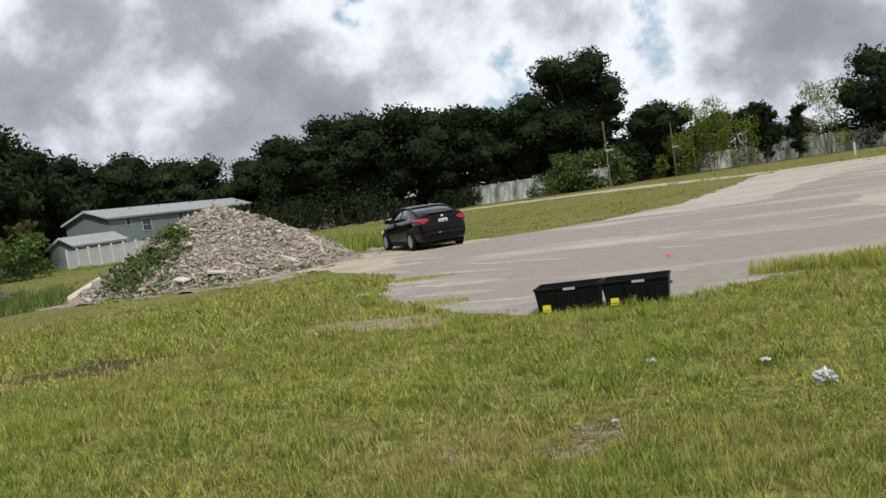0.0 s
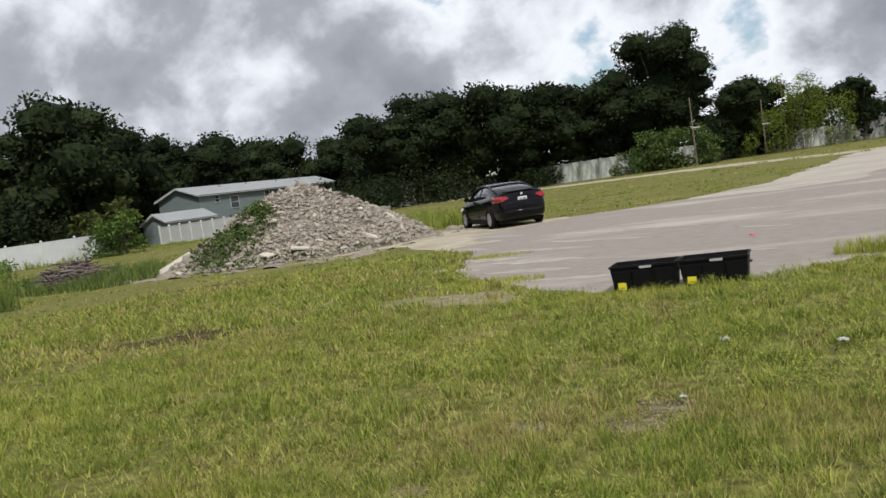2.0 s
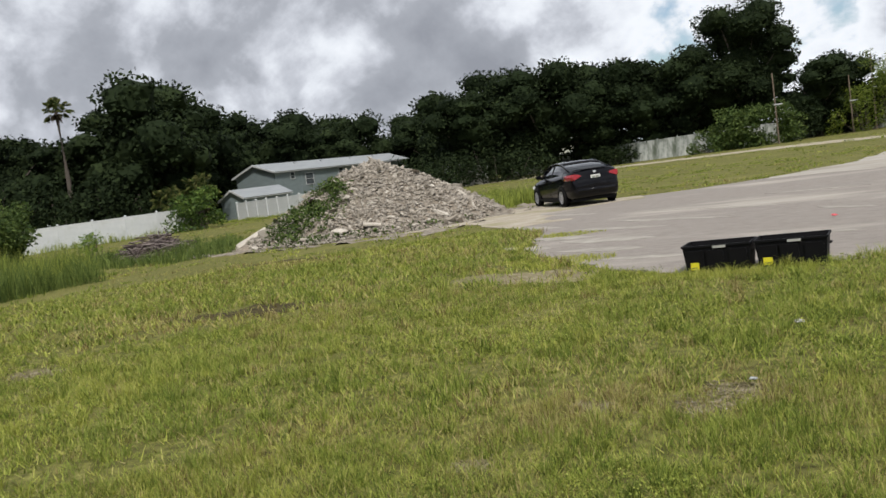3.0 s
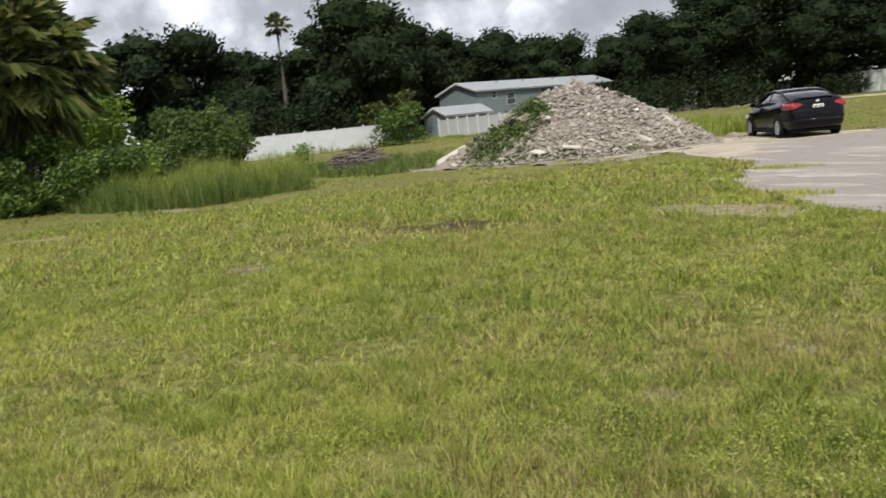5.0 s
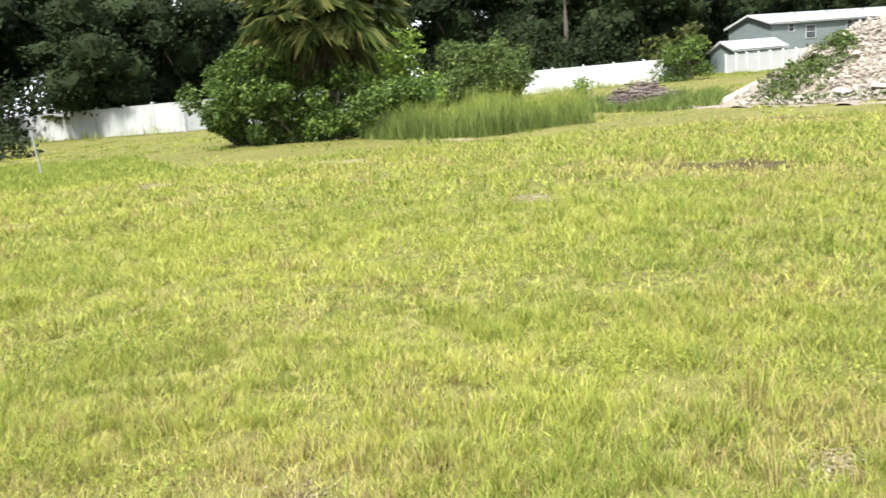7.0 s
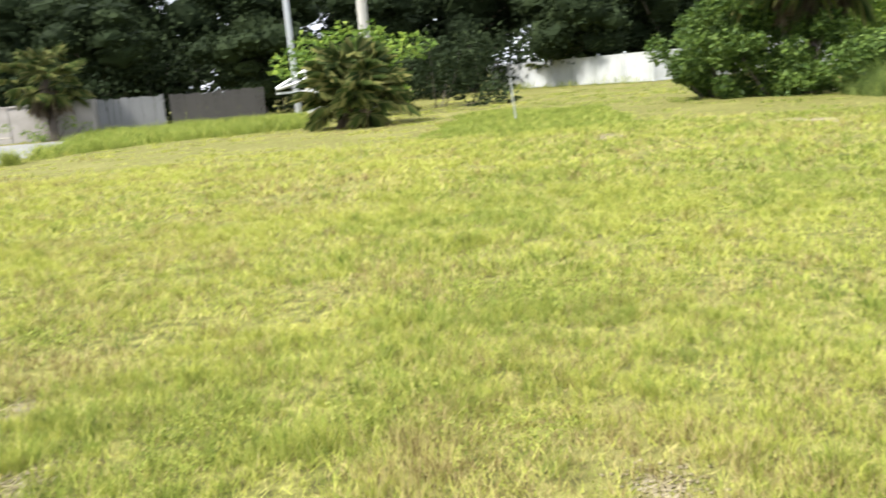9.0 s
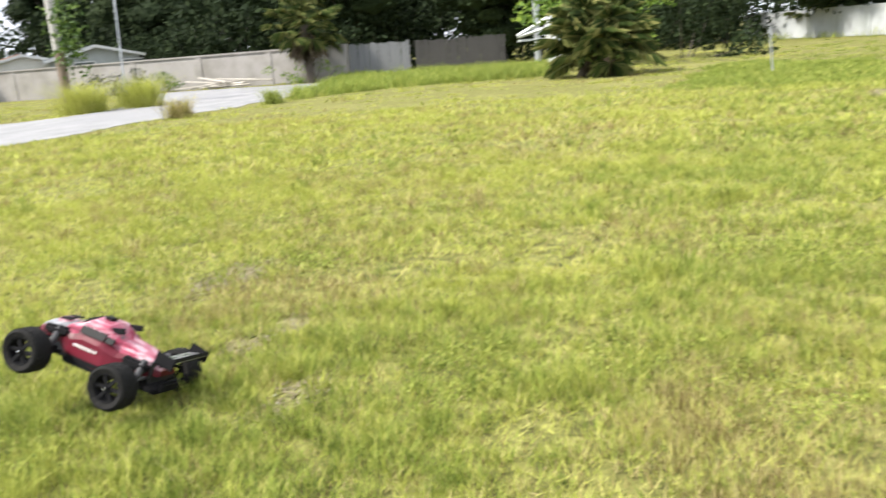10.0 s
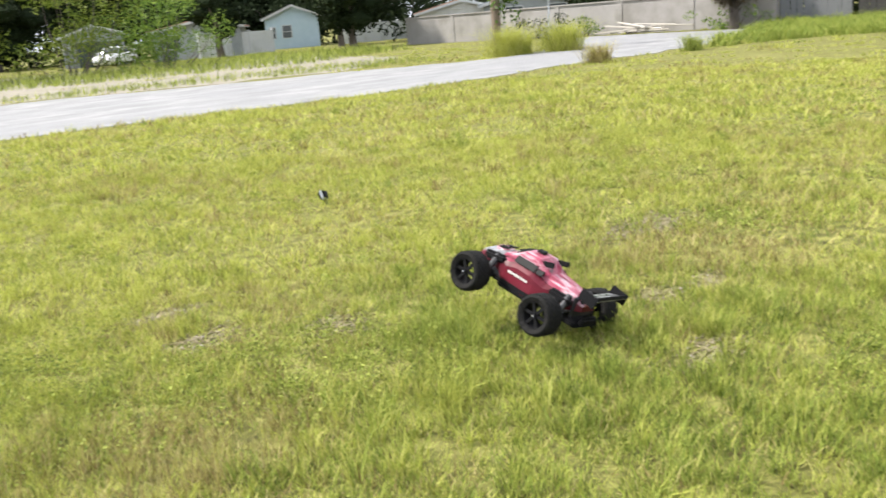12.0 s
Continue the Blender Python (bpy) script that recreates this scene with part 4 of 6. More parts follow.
# ---- black storage boxes that form the jump ----
def tote(name, m, w, d, h, label):
    """A ribbed box with a rim, handles, a yellow sticker and a pale label on its long side."""
    root = thing(name, label, "storage box", m, "boxes of the jump")
    k, th = 0.03, 0.008
    bm = bmesh.new()
    rings = []
    for inset, z in ((k, 0), (0, h - 0.01), (th, h - 0.01), (k + th, 0.02)):
        rings.append([bm.verts.new(p) for p in ((inset, inset, z), (w - inset, inset, z), (w - inset, d - inset, z), (inset, d - inset, z))])
    for r0, r1 in zip(rings, rings[1:]):
        for i in range(4):
            bm.faces.new((r0[i], r0[(i + 1) % 4], r1[(i + 1) % 4], r1[i]))
    bm.faces.new(rings[0][::-1])
    bm.faces.new(rings[3])
    part("body", bm, M["black_plastic"], root)
    bm = boxed(-0.012, -0.012, h - 0.022, w + 0.012, 0.004, h)
    box(bm, -0.012, d - 0.004, h - 0.022, w + 0.012, d + 0.012, h)
    box(bm, -0.012, 0.004, h - 0.022, 0.004, d - 0.004, h)
    box(bm, w - 0.004, 0.004, h - 0.022, w + 0.012, d - 0.004, h)
    part("rim", bm, M["black_plastic"], root)
    for x in (0.03, w * 0.34, w * 0.68):
        part("rib", boxed(0, -0.016, 0, w * 0.27, 0.0, h - 0.075, pose(x, 0.022, 0.02, 6, 0, 0), bevel=0.006), M["black_plastic"], root)
    part("sticker", boxed(0, -0.003, 0, 0.095, 0, 0.085, pose(0.08, -0.002, 0.03, 6, 0, 0)), M["yellow"], root, "bright yellow sticker")
    for z in (0.05, 0.075):
        part("print_bar", boxed(0, -0.003, 0, 0.06, 0, 0.008, pose(0.095, -0.006, z, 6, 0, 0)), M["ink"], root)
    part("label", boxed(0, -0.004, 0, 0.14, 0, 0.028, pose(w * 0.46, -0.014, h - 0.04)), M["pale_label"], root, "pale paper label")
    part("handle", boxed(w, d * 0.35, h * 0.62, w + 0.03, d * 0.65, h * 0.7, bevel=0.01), M["black_plastic"], root)
    return root


tote("storage_box", pose(-2.93, 9.88, 0.01, 0, 0, 4), 0.75, 0.46, 0.31, "black plastic storage box with yellow sticker, on grass edge")
tote("storage_box", pose(-2.14, 9.95, 0.01, 0, 0, 4), 0.75, 0.46, 0.31, "black plastic storage box with yellow sticker, on grass edge")


ramp = thing("ramp_board", "black board that leans on a storage box", "ramp", pose(-2.0, 10.42, 0.0, 0, 0, 4))
part("board", boxed(0.0, 0.0, -0.012, 0.47, 0.72, 0.012, pose(0, 0, 0.3, -23.5, 0, 0), bevel=0.004), M["black_plastic"], ramp)
part("support_block", boxed(0.05, 0.1, 0.0, 0.4, 0.3, 0.14, bevel=0.01), M["black_plastic"], ramp)


# ---- radio-controlled truck ----
truck = thing("rc_truck", "red and black toy stadium truck landing on rear wheels in grass", "toy truck",
              pose(-2.898, -2.594, 0.147, 0, 0, 271.7) @ pose(0, 0, 0, 12.6, 0, 0) @ pose(0, 0, 0, 0, -17.5, 0) @ pose(0, 0, -0.1))
for x in (0.0, 0.456):
    for sd in (1, -1):
        wheel(truck, x, sd * 0.226, 0.096, 0.105, 6, M["black_plastic"], sd, lugs=22)
        bm = bmesh.new()
        tube(bm, [(x, sd * 0.06, 0.085), (x, sd * 0.19, 0.095)], [0.012, 0.012], 6)
        tube(bm, [(x + 0.03, sd * 0.05, 0.075), (x, sd * 0.18, 0.08)], [0.008, 0.008], 6)
        tube(bm, [(x - 0.03, sd * 0.05, 0.075), (x, sd * 0.18, 0.08)], [0.008, 0.008], 6)
        part("suspension_arm", bm, M["black_plastic"], truck)
        bm = bmesh.new()
        tube(bm, [(x - 0.03, sd * 0.145, 0.085), (x - 0.025, sd * 0.11, 0.14), (x - 0.02, sd * 0.075, 0.195)], [0.007, 0.016, 0.016], 8)
        part("shock", bm, M["dark_metal"], truck, "metal coil shock absorber")
part("chassis", boxed(-0.1, -0.075, 0.06, 0.56, 0.075, 0.08, bevel=0.008), M["black_plastic"], truck)
for sd in (1, -1):
    part("side_guard", boxed(0.1, sd * 0.098 - 0.026, 0.062, 0.37, sd * 0.098 + 0.026, 0.085, bevel=0.01), M["black_plastic"], truck)
SHELL = [(-0.09, 0.05, 0.14, 0.045, 0.175), (-0.03, 0.075, 0.125, 0.062, 0.2), (0.05, 0.08, 0.12, 0.068, 0.215), (0.12, 0.1, 0.085, 0.066, 0.225), (0.17, 0.112, 0.08, 0.07, 0.255), (0.2, 0.114, 0.08, 0.074, 0.272),
         (0.29, 0.112, 0.08, 0.076, 0.272), (0.35, 0.106, 0.085, 0.084, 0.232), (0.4, 0.09, 0.12, 0.082, 0.215), (0.47, 0.075, 0.135, 0.07, 0.2), (0.53, 0.07, 0.13, 0.06, 0.185), (0.56, 0.055, 0.135, 0.045, 0.165)]


def shell_low(s):
    x, w0, z0, w1, z1 = s
    zm = z0 + (z1 - z0) * 0.55
    return [(0, z0), (w0, z0), (w0 * 1.02, z0 + 0.01), (w0, zm), (w1 * 1.08, z0 + (z1 - z0) * 0.72), (0, z0 + (z1 - z0) * 0.73)]


part("body_shell", loft(SHELL, shell_low), M["red_shell"], truck, "glossy red lower shell")


def shell_top(s):
    x, w0, z0, w1, z1 = s
    zm = z0 + (z1 - z0) * 0.7
    return [(0, zm), (w1 * 1.1, zm), (w1, z1 - 0.008), (w1 * 0.85, z1), (w1 * 0.3, z1 + 0.004), (0, z1 + 0.006)]


part("shell_top", loft(SHELL[:9], shell_top), M["pink_shell"], truck, "pink and white streaked shell top", smooth=False)
part("nose", loft(SHELL[8:], shell_top), M["grey_shell"], truck, "silver streaked nose", smooth=False)
bm = bmesh.new()
bmesh.ops.create_uvsphere(bm, u_segments=12, v_segments=8, radius=1.0, matrix=Matrix.LocRotScale((0.45, 0, 0.2), None, (0.06, 0.05, 0.02)))
part("hood_scoop", bm, M["pink_shell"], truck, "pink bonnet bulge", smooth=True)
for sd in (1, -1):
    part("side_window", boxed(-0.065, -0.003, -0.018, 0.065, 0.003, 0.02, pose(0.255, sd * 0.0905, 0.222, 35 * sd, 0, 0), bevel=0.002), M["black_plastic"], truck, "black window decal")
    deco = part("decal", boxed(0.1, -0.003, -0.014, 0.35, 0.003, 0.006, pose(0, sd * 0.114, 0.098, 0, 0, 0), bevel=0.001), M["black_plastic"], truck, "black lower stripe")
    for i in range(8):
        part("print_bar", boxed(-0.004, -0.002, -0.006, 0.004, 0.002, 0.006, pose(0.205 + i * 0.016, sd * 0.117, 0.155, 0, 12 * sd, 0)), M["plate"], truck)
    part("fender", boxed(-0.07, -0.02, -0.02, 0.06, 0.02, 0.025, pose(0.02, sd * 0.088, 0.165, 0, 0, 0), bevel=0.012), M["black_plastic"], truck)
    part("fender", boxed(-0.07, -0.02, -0.02, 0.07, 0.02, 0.022, pose(0.44, sd * 0.085, 0.175, 0, 8, 0), bevel=0.012), M["black_plastic"], truck)
    part("wing_plate", boxed(-0.05, -0.004, -0.03, 0.045, 0.004, 0.026, pose(-0.14, sd * 0.122, 0.245, 0, -10, 0), bevel=0.003), M["black_plastic"], truck)
    part("wing_strut", boxed(-0.05, -0.006, -0.01, 0.05, 0.006, 0.01, pose(-0.1, sd * 0.04, 0.205, 0, 40, 0)), M["black_plastic"], truck)
    part("roof_fin", boxed(-0.04, -0.006, -0.012, 0.03, 0.006, 0.014, pose(0.16, sd * 0.06, 0.262, 0, 15, 0), bevel=0.003), M["black_plastic"], truck)
part("wing", boxed(-0.05, -0.118, -0.005, 0.045, 0.118, 0.005, pose(-0.14, 0, 0.238, 0, 14, 0), bevel=0.003), M["grey_shell"], truck, "grey rear wing with worn decals")
part("wing_lip", boxed(-0.012, -0.118, -0.004, 0.012, 0.118, 0.012, pose(-0.188, 0, 0.254, 0, 30, 0), bevel=0.003), M["black_plastic"], truck)
for k in range(3):
    part("print_bar", boxed(-0.018, -0.004, -0.001, 0.018, 0.004, 0.001, pose(-0.13, -0.05 + 0.05 * k, 0.2445, 0, 14, 0)), M["ink"], truck)
part("windscreen", boxed(-0.03, -0.066, -0.002, 0.03, 0.066, 0.002, pose(0.322, 0, 0.256, 0, 33, 0), bevel=0.001), M["car_glass"], truck, "black windscreen decal")
for sd in (1, -1):
    part("quarter_window", boxed(-0.022, -0.003, -0.014, 0.022, 0.003, 0.014, pose(0.165, sd * 0.088, 0.218, 35 * sd, 0, 0), bevel=0.002), M["black_plastic"], truck)
    for k in range(2):
        part("bonnet_vent", boxed(-0.03, -0.006, -0.002, 0.03, 0.006, 0.004, pose(0.45, sd * (0.018 + 0.02 * k), 0.221 - 0.002 * k, 0, 10, 0), bevel=0.001), M["black_plastic"], truck)
part("shock_tower", boxed(-0.006, -0.08, 0.1, 0.006, 0.08, 0.2, pose(-0.055, 0, 0), bevel=0.004), M["dark_metal"], truck)
part("roof_mount", boxed(-0.022, -0.02, 0, 0.022, 0.02, 0.014, pose(0.25, 0, 0.277), bevel=0.004), M["black_plastic"], truck, "black camera mount")
part("front_bumper", boxed(0.555, -0.07, 0.08, 0.585, 0.07, 0.14, bevel=0.012), M["black_plastic"], truck)
part("rear_bumper", boxed(-0.125, -0.06, 0.075, -0.095, 0.06, 0.12, bevel=0.01), M["black_plastic"], truck)
part("motor", boxed(0.0, -0.04, 0.08, 0.12, 0.04, 0.13, bevel=0.015), M["steel"], truck)
ac = thing("action_camera", "small black and silver action camera fallen in the grass", "camera", pose(-4.25, -6.35, 0.09, 20, -15, 35))
part("housing", boxed(-0.05, -0.03, -0.035, 0.05, 0.03, 0.035, bevel=0.008), M["black_plastic"], ac)
part("lens", boxed(0.0, 0.03, -0.02, 0.04, 0.045, 0.02, bevel=0.006), M["car_glass"], ac)
part("frame", boxed(-0.055, -0.012, -0.04, 0.055, 0.012, 0.04, bevel=0.004), M["steel"], ac, "silver frame")
part("mount", boxed(-0.01, -0.012, -0.08, 0.01, 0.012, -0.035, bevel=0.003), M["black_plastic"], ac)


# ---- houses ----
def house(name, m, w, d, eave, ridge, wall_mat, roof_mat, label, windows=(), overhang=0.35, dark_fronts=()):
    """A gabled house: x is its width under the gable, y its length; windows are (side, along, sill, width, height)."""
    root = thing(name, label, "house", m)
    bm = bmesh.new()
    f = [bm.verts.new(p) for p in ((0, 0, -0.2), (w, 0, -0.2), (w, 0, eave), (w / 2, 0, ridge - 0.05), (0, 0, eave))]
    b = [bm.verts.new((v.co.x, d, v.co.z)) for v in f]
    bm.faces.new(f)
    bm.faces.new(b[::-1])
    for i in range(5):
        bm.faces.new((f[i], b[i], b[(i + 1) % 5], f[(i + 1) % 5]))
    part("wall", bm, wall_mat, root)
    slope = math.atan2(ridge - eave, w / 2)
    ln = math.hypot(ridge - eave, w / 2) + overhang
    for sd in (1, -1):
        part("roof", boxed(0, -overhang, 0, ln, d + overhang, 0.1, pose(w / 2, 0, ridge) @ (pose(0, 0, 0, 0, math.degrees(slope), 0) if sd > 0 else pose(0, d, 0, 0, 0, 180) @ pose(0, 0, 0, 0, math.degrees(slope), 0))), roof_mat, root)
        part("fascia", boxed(-0.015, -overhang, 0, 0.015, d + overhang, 0.17, pose(w / 2 + sd * (ln - 0.02) * math.cos(slope), 0, ridge - (ln) * math.sin(slope) - 0.06)), M["trim"], root)
        part("barge_board", boxed(0, -0.02, -0.04, ln, 0.02, 0.13, pose(w / 2, -overhang - 0.02, ridge - 0.02) @ pose(0, 0, 0, 0, math.degrees(slope) if sd > 0 else 180 - math.degrees(slope), 0)), M["trim"], root)
    for side, along, sill, ww, wh in windows:
        base = {"front": pose(along, -0.02, sill), "right": pose(w + 0.02, along, sill, 0, 0, 90), "left": pose(-0.02, along, sill, 0, 0, -90)}[side]
        win = part("window", boxed(0, -0.01, 0, ww, 0.03, wh, base), M["pane"], root)
        for a in ((-0.06, -0.04, -0.06, ww + 0.06, 0.0, 0.0), (-0.06, -0.04, wh, ww + 0.06, 0.0, wh + 0.06), (-0.06, -0.04, 0, 0, 0, wh), (ww, -0.04, 0, ww + 0.06, 0, wh), (0, -0.035, wh / 2 - 0.02, ww, 0, wh / 2 + 0.02)):
            part("frame", boxed(*a, base), M["trim"], win)
    # A dark slab on the front wall stands in for a shaded opening.
    for along, dw, dh, mt in dark_fronts:
        part("door", boxed(along, -0.05, 0, along + dw, 0.02, dh), mt, root)
    return root


home = house("mobile_home", pose(-73.8, 73.6, 0), 6.1, 27, 4.7, 5.75, M["siding"], M["roofing"], "long grey house with pale metal roof behind the fence",
             (("right", 2.6, 3.7, 0.7, 0.75), ("right", 5.2, 2.85, 1.4, 1.3), ("right", 11.6, 3.6, 0.9, 0.8)))
part("downpipe", boxed(6.1, 4.35, 1.0, 6.18, 4.43, 4.6), M["siding"], home)
for y in (6, 11, 17, 22):
    part("roof_vent", boxed(3.8, y, 5.35, 4.0, y + 0.2, 5.75), M["roofing"], home)
house("shed", pose(-66.7, 63.9, 0), 3.3, 7, 2.2, 3.05, M["siding"], M["roofing"], "small grey shed with pale roof beside the fence", overhang=0.25)
house("cottage", pose(-54.5, 85, 0, 0, 0, 30), 7, 6, 1.9, 2.6, M["white_wall"], M["roofing"], "pale cottage half hidden under the trees", (("front", 1.5, 0.7, 1.0, 0.9),))


def facing(x, y):
    """The turn that sets a front towards the middle of the lot."""
    return math.degrees(math.atan2(y, x)) + 90


# The garage's dark interior is a pane-coloured slab, not a hollow.
grey = house("garage", pose(-26.6, -70.3, 0, 0, 0, 157), 4.6, 7, 2.45, 3.15, M["grey_wall"], M["shingle"], "grey gabled garage, its shaded open front drawn as a dark panel", dark_fronts=((1.0, 3.4, 1.9, M["pane"]),))
house("bungalow", pose(-31.8, -65.6, 0, 0, 0, 144), 6.8, 6, 2.3, 2.9, M["grey_wall"], M["red_roof"], "grey bungalow with a faded red roof", (("front", 1.0, 0.9, 1.1, 1.0),))
house("house", pose(-46.1, -71.6, 0, 0, 0, 146), 5.0, 8, 2.9, 3.9, M["blue_wall"], M["shingle"], "pale blue gabled house with a grey roof", (("front", 1.6, 1.0, 0.8, 1.1), ("front", 0.4, 1.0, 0.5, 1.0)))
house("house", pose(-44.5, -48.5, 0, 0, 0, 135), 6, 6, 2.1, 2.8, M["white_wall"], M["red_roof"], "pale house with a faded red roof behind the wall", (("front", 2, 1.0, 1.4, 0.8),))
house("house", pose(-45.1, -42.5, 0, 0, 0, 131), 5.6, 6, 2.3, 3.0, M["grey_wall"], M["roofing"], "grey house behind the tan wall", (("front", 1.5, 1.2, 1.2, 0.8), ("front", 4.5, 1.2, 1.2, 0.8)))
panel_fence("vinyl_fence", [(-41.1, -62.9), (-33.5, -61.5)], 1.8, M["vinyl"], "white panel fence between the far houses", 2.4)
panel_fence("vinyl_fence", [(-60, -66), (-51, -66)], 1.8, M["vinyl"], "white panel fence beside the blue house", 2.4)
house("house", pose(1.5, 132, 0), 4, 5, 4.4, 5.6, M["white_wall"], M["shingle"], "far pale house above the fence")

# ---- poles, gate, posts ----
pole = thing("utility_pole", "weathered wooden utility pole with a vine, dark at its foot", "utility pole", pose(-26.7, -24.6, 0, 0, 1.5, 0))
part("shaft", tube(bmesh.new(), [(0, 0, -0.3), (0, 0, 2.2)], [0.2, 0.19], 12), M["polewood"], pole, "dark brown foot")
part("shaft", tube(bmesh.new(), [(0, 0, 2.2), (0, 0, 9)], [0.19, 0.14], 12), M["polegrey"], pole)
part("crossarm", boxed(-1.1, -0.06, 8.3, 1.1, 0.06, 8.42), M["polewood"], pole)
part("vine", leaves("vine", np.random.default_rng(2).normal(size=(420, 3)) * (0.3, 0.3, 0.75) + (0.2, 0.7, 2.9), 0.2, np.random.default_rng(3)), M["shrub"], pole, "green vine hanging down")
rod = thing("guy_rod", "thin leaning grey guy rod beside the grass", "rod", pose(-27.5, -22.6, 0))
part("rod", tube(bmesh.new(), [(0, 0, -0.1), (-0.9, -0.5, 5.0)], [0.04, 0.04], 6), M["steel"], rod)
lamp = thing("steel_pole", "tall grey steel pole behind the weeds", "pole", pose(-43.8, -10.2, 0))
part("shaft", tube(bmesh.new(), [(0, 0, -0.2), (0, 0, 10)], [0.17, 0.14], 12), M["steel"], lamp)
part("base_plate", boxed(-0.3, -0.3, 0, 0.3, 0.3, 0.06), M["steel"], lamp)
gate = thing("gate", "white vinyl gate post with sloping rails", "gate", pose(-43.0, -9.2, 0))
part("post", boxed(-0.14, -0.3, -0.2, 0.14, 0.3, 2.3, bevel=0.02), M["vinyl"], gate)
for z, dz in ((2.3, -0.75), (1.85, -0.35)):
    part("rail", tube(bmesh.new(), [(0, -0.25, z), (0.2, -1.75, z + dz)], [0.09, 0.09], 4), M["vinyl"], gate)
part("rail", boxed(-0.05, -1.8, 1.25, 0.05, -0.25, 1.36), M["vinyl"], gate)
post = thing("marker_post", "thin grey metal marker post in the grass", "post", pose(-25.9, 0.5, 0, 4, 3, 0))
part("shaft", tube(bmesh.new(), [(0, 0, -0.2), (0, 0, 1.25)], [0.03, 0.03], 6), M["steel"], post)
post = thing("marker_post", "short white marker post beside the sandy track", "post", pose(5.9, 80, 0))
part("shaft", tube(bmesh.new(), [(0, 0, -0.2), (0, 0, 1.1)], [0.09, 0.09], 6), M["trim"], post)
for x, y, h, arm in ((-17.1, 93.6, 7.2, 0.0), (-11.2, 103.5, 6.2, 0.0), (-9.5, 110, 8.5, 0.6), (-66, 26, 10, 0.0)):
    p = thing("utility_pole", "thin grey utility pole before the trees", "utility pole", pose(x, y, 0))
    part("shaft", tube(bmesh.new(), [(0, 0, -0.2), (0, 0, h)], [0.07, 0.055], 8), M["polewood"], p)
    part("lamp_head", boxed(-0.1, -0.1, 0, 0.7, 0.1, 0.12, pose(0, 0, h * 0.55)), M["trim"], p)

# ---- palms, bamboo and bushes ----
fan_palm("sabal_palm", pose(-27.6, 9.6, 0), 4.7, 3.1, 112, "shaggy sabal palm with brown hanging fronds", 0.2, 3, fall=2.15)
fan_palm("young_palm", pose(-29.8, -4.8, 0), 1.15, 2.3, 80, "low bushy young sabal palm with dry lower leaves", 0.2, 4, False, "", 1.7)
fan_palm("sabal_palm", pose(-40.2, -21.3, 0), 2.9, 2.2, 48, "sabal palm with a full crown before the wall", 0.25, 5)
fan_palm("sabal_palm", pose(-69.6, 48.7, 0), 12.3, 1.5, 26, "tall thin palm rising among the oaks", 0.15, 6, False)
fan_palm("young_palm", pose(-54.4, 49.8, 0), 3.0, 2.0, 36, "young sabal palm at the end of the white fence", 0.1, 8)
fan_palm("young_palm", pose(-60.4, 52.0, 0), 2.4, 2.1, 32, "young sabal palm behind the white fence", 0.1, 9)
fan_palm("young_palm", pose(-64.5, 4.2, 0), 1.8, 2.2, 30, "young sabal palm behind the white fence", 0.15, 12)
trunk = thing("palm_trunk", "bare grey palm trunk behind the young palm", "palm tree", pose(-39.6, -5.8, 0))
part("trunk", tube(bmesh.new(), [(0, 0, -0.2), (0.05, 0, 5), (0.1, 0, 10)], [0.26, 0.22, 0.2], 10), M["polegrey"], trunk)
R2 = np.random.default_rng(44)


def mounds(n, spread_x, spread_y, h, r, seed):
    q = np.random.default_rng(seed)
    return [(np.clip(q.normal(), -1.6, 1.6) * spread_x, np.clip(q.normal(), -1.6, 1.6) * spread_y, h * q.uniform(0.06, 0.85), r * q.uniform(0.6, 1.1), r * q.uniform(0.6, 1.1), r * q.uniform(0.5, 0.9)) for i in range(n)]


shrub("shrub", pose(-29.6, 7.6, 0, 0, 0, 60), mounds(64, 0.9, 1.5, 3.5, 0.52, 1), 0.17, 1700, M["shrub"], "large bright green broad-leaved shrub round the palm", 51, 14)
shrub("shrub", pose(-25.6, 11.2, 0, 0, 0, 40), mounds(24, 0.7, 1.0, 1.9, 0.6, 2), 0.15, 1300, M["shrub"], "green broad-leaved shrub beside the palm", 52, 10)
shrub("shrub", pose(-47.6, 26.4, 0, 0, 0, 30), mounds(34, 2.0, 2.0, 2.4, 0.9, 33), 0.24, 480, M["creeper"], "low dark bush in front of the fence", 83, 10)
shrub("shrub", pose(-48.7, 27.7, 0, 0, 0, 30), mounds(40, 1.5, 1.7, 4.4, 0.9, 3), 0.24, 480, M["creeper"], "rounded green shrub in front of the fence", 53, 10)
shrub("shrub", pose(-27.6, 8.9, 0, 0, 0, 30), mounds(40, 0.9, 1.0, 2.5, 0.5, 30), 0.16, 1500, M["shrub"], "low green shrub round the palm's foot", 63, 8)
shrub("shrub", pose(-32.5, 13.5, 0, 0, 0, 30), mounds(24, 1.4, 1.4, 3.6, 0.95, 31), 0.22, 520, M["leaf_light"], "light green shrub behind the palm", 64, 8)
shrub("shrub", pose(-30.4, 21.9, 0), mounds(9, 0.35, 0.35, 1.2, 0.33, 4), 0.12, 700, M["leaf_light"], "small light green bush by the branch pile", 54, 8)
shrub("shrub", pose(-52.6, 47.8, 0), mounds(16, 1.3, 1.0, 3.6, 1.0, 5), 0.26, 260, M["shrub"], "tall green hedge at the end of the white fence", 55)
shrub("shrub", pose(-19.5, 96.2, 0), mounds(44, 2.3, 1.1, 4.6, 1.25, 6), 0.34, 150, M["creeper"], "large dark leafy bush before the fence", 56)
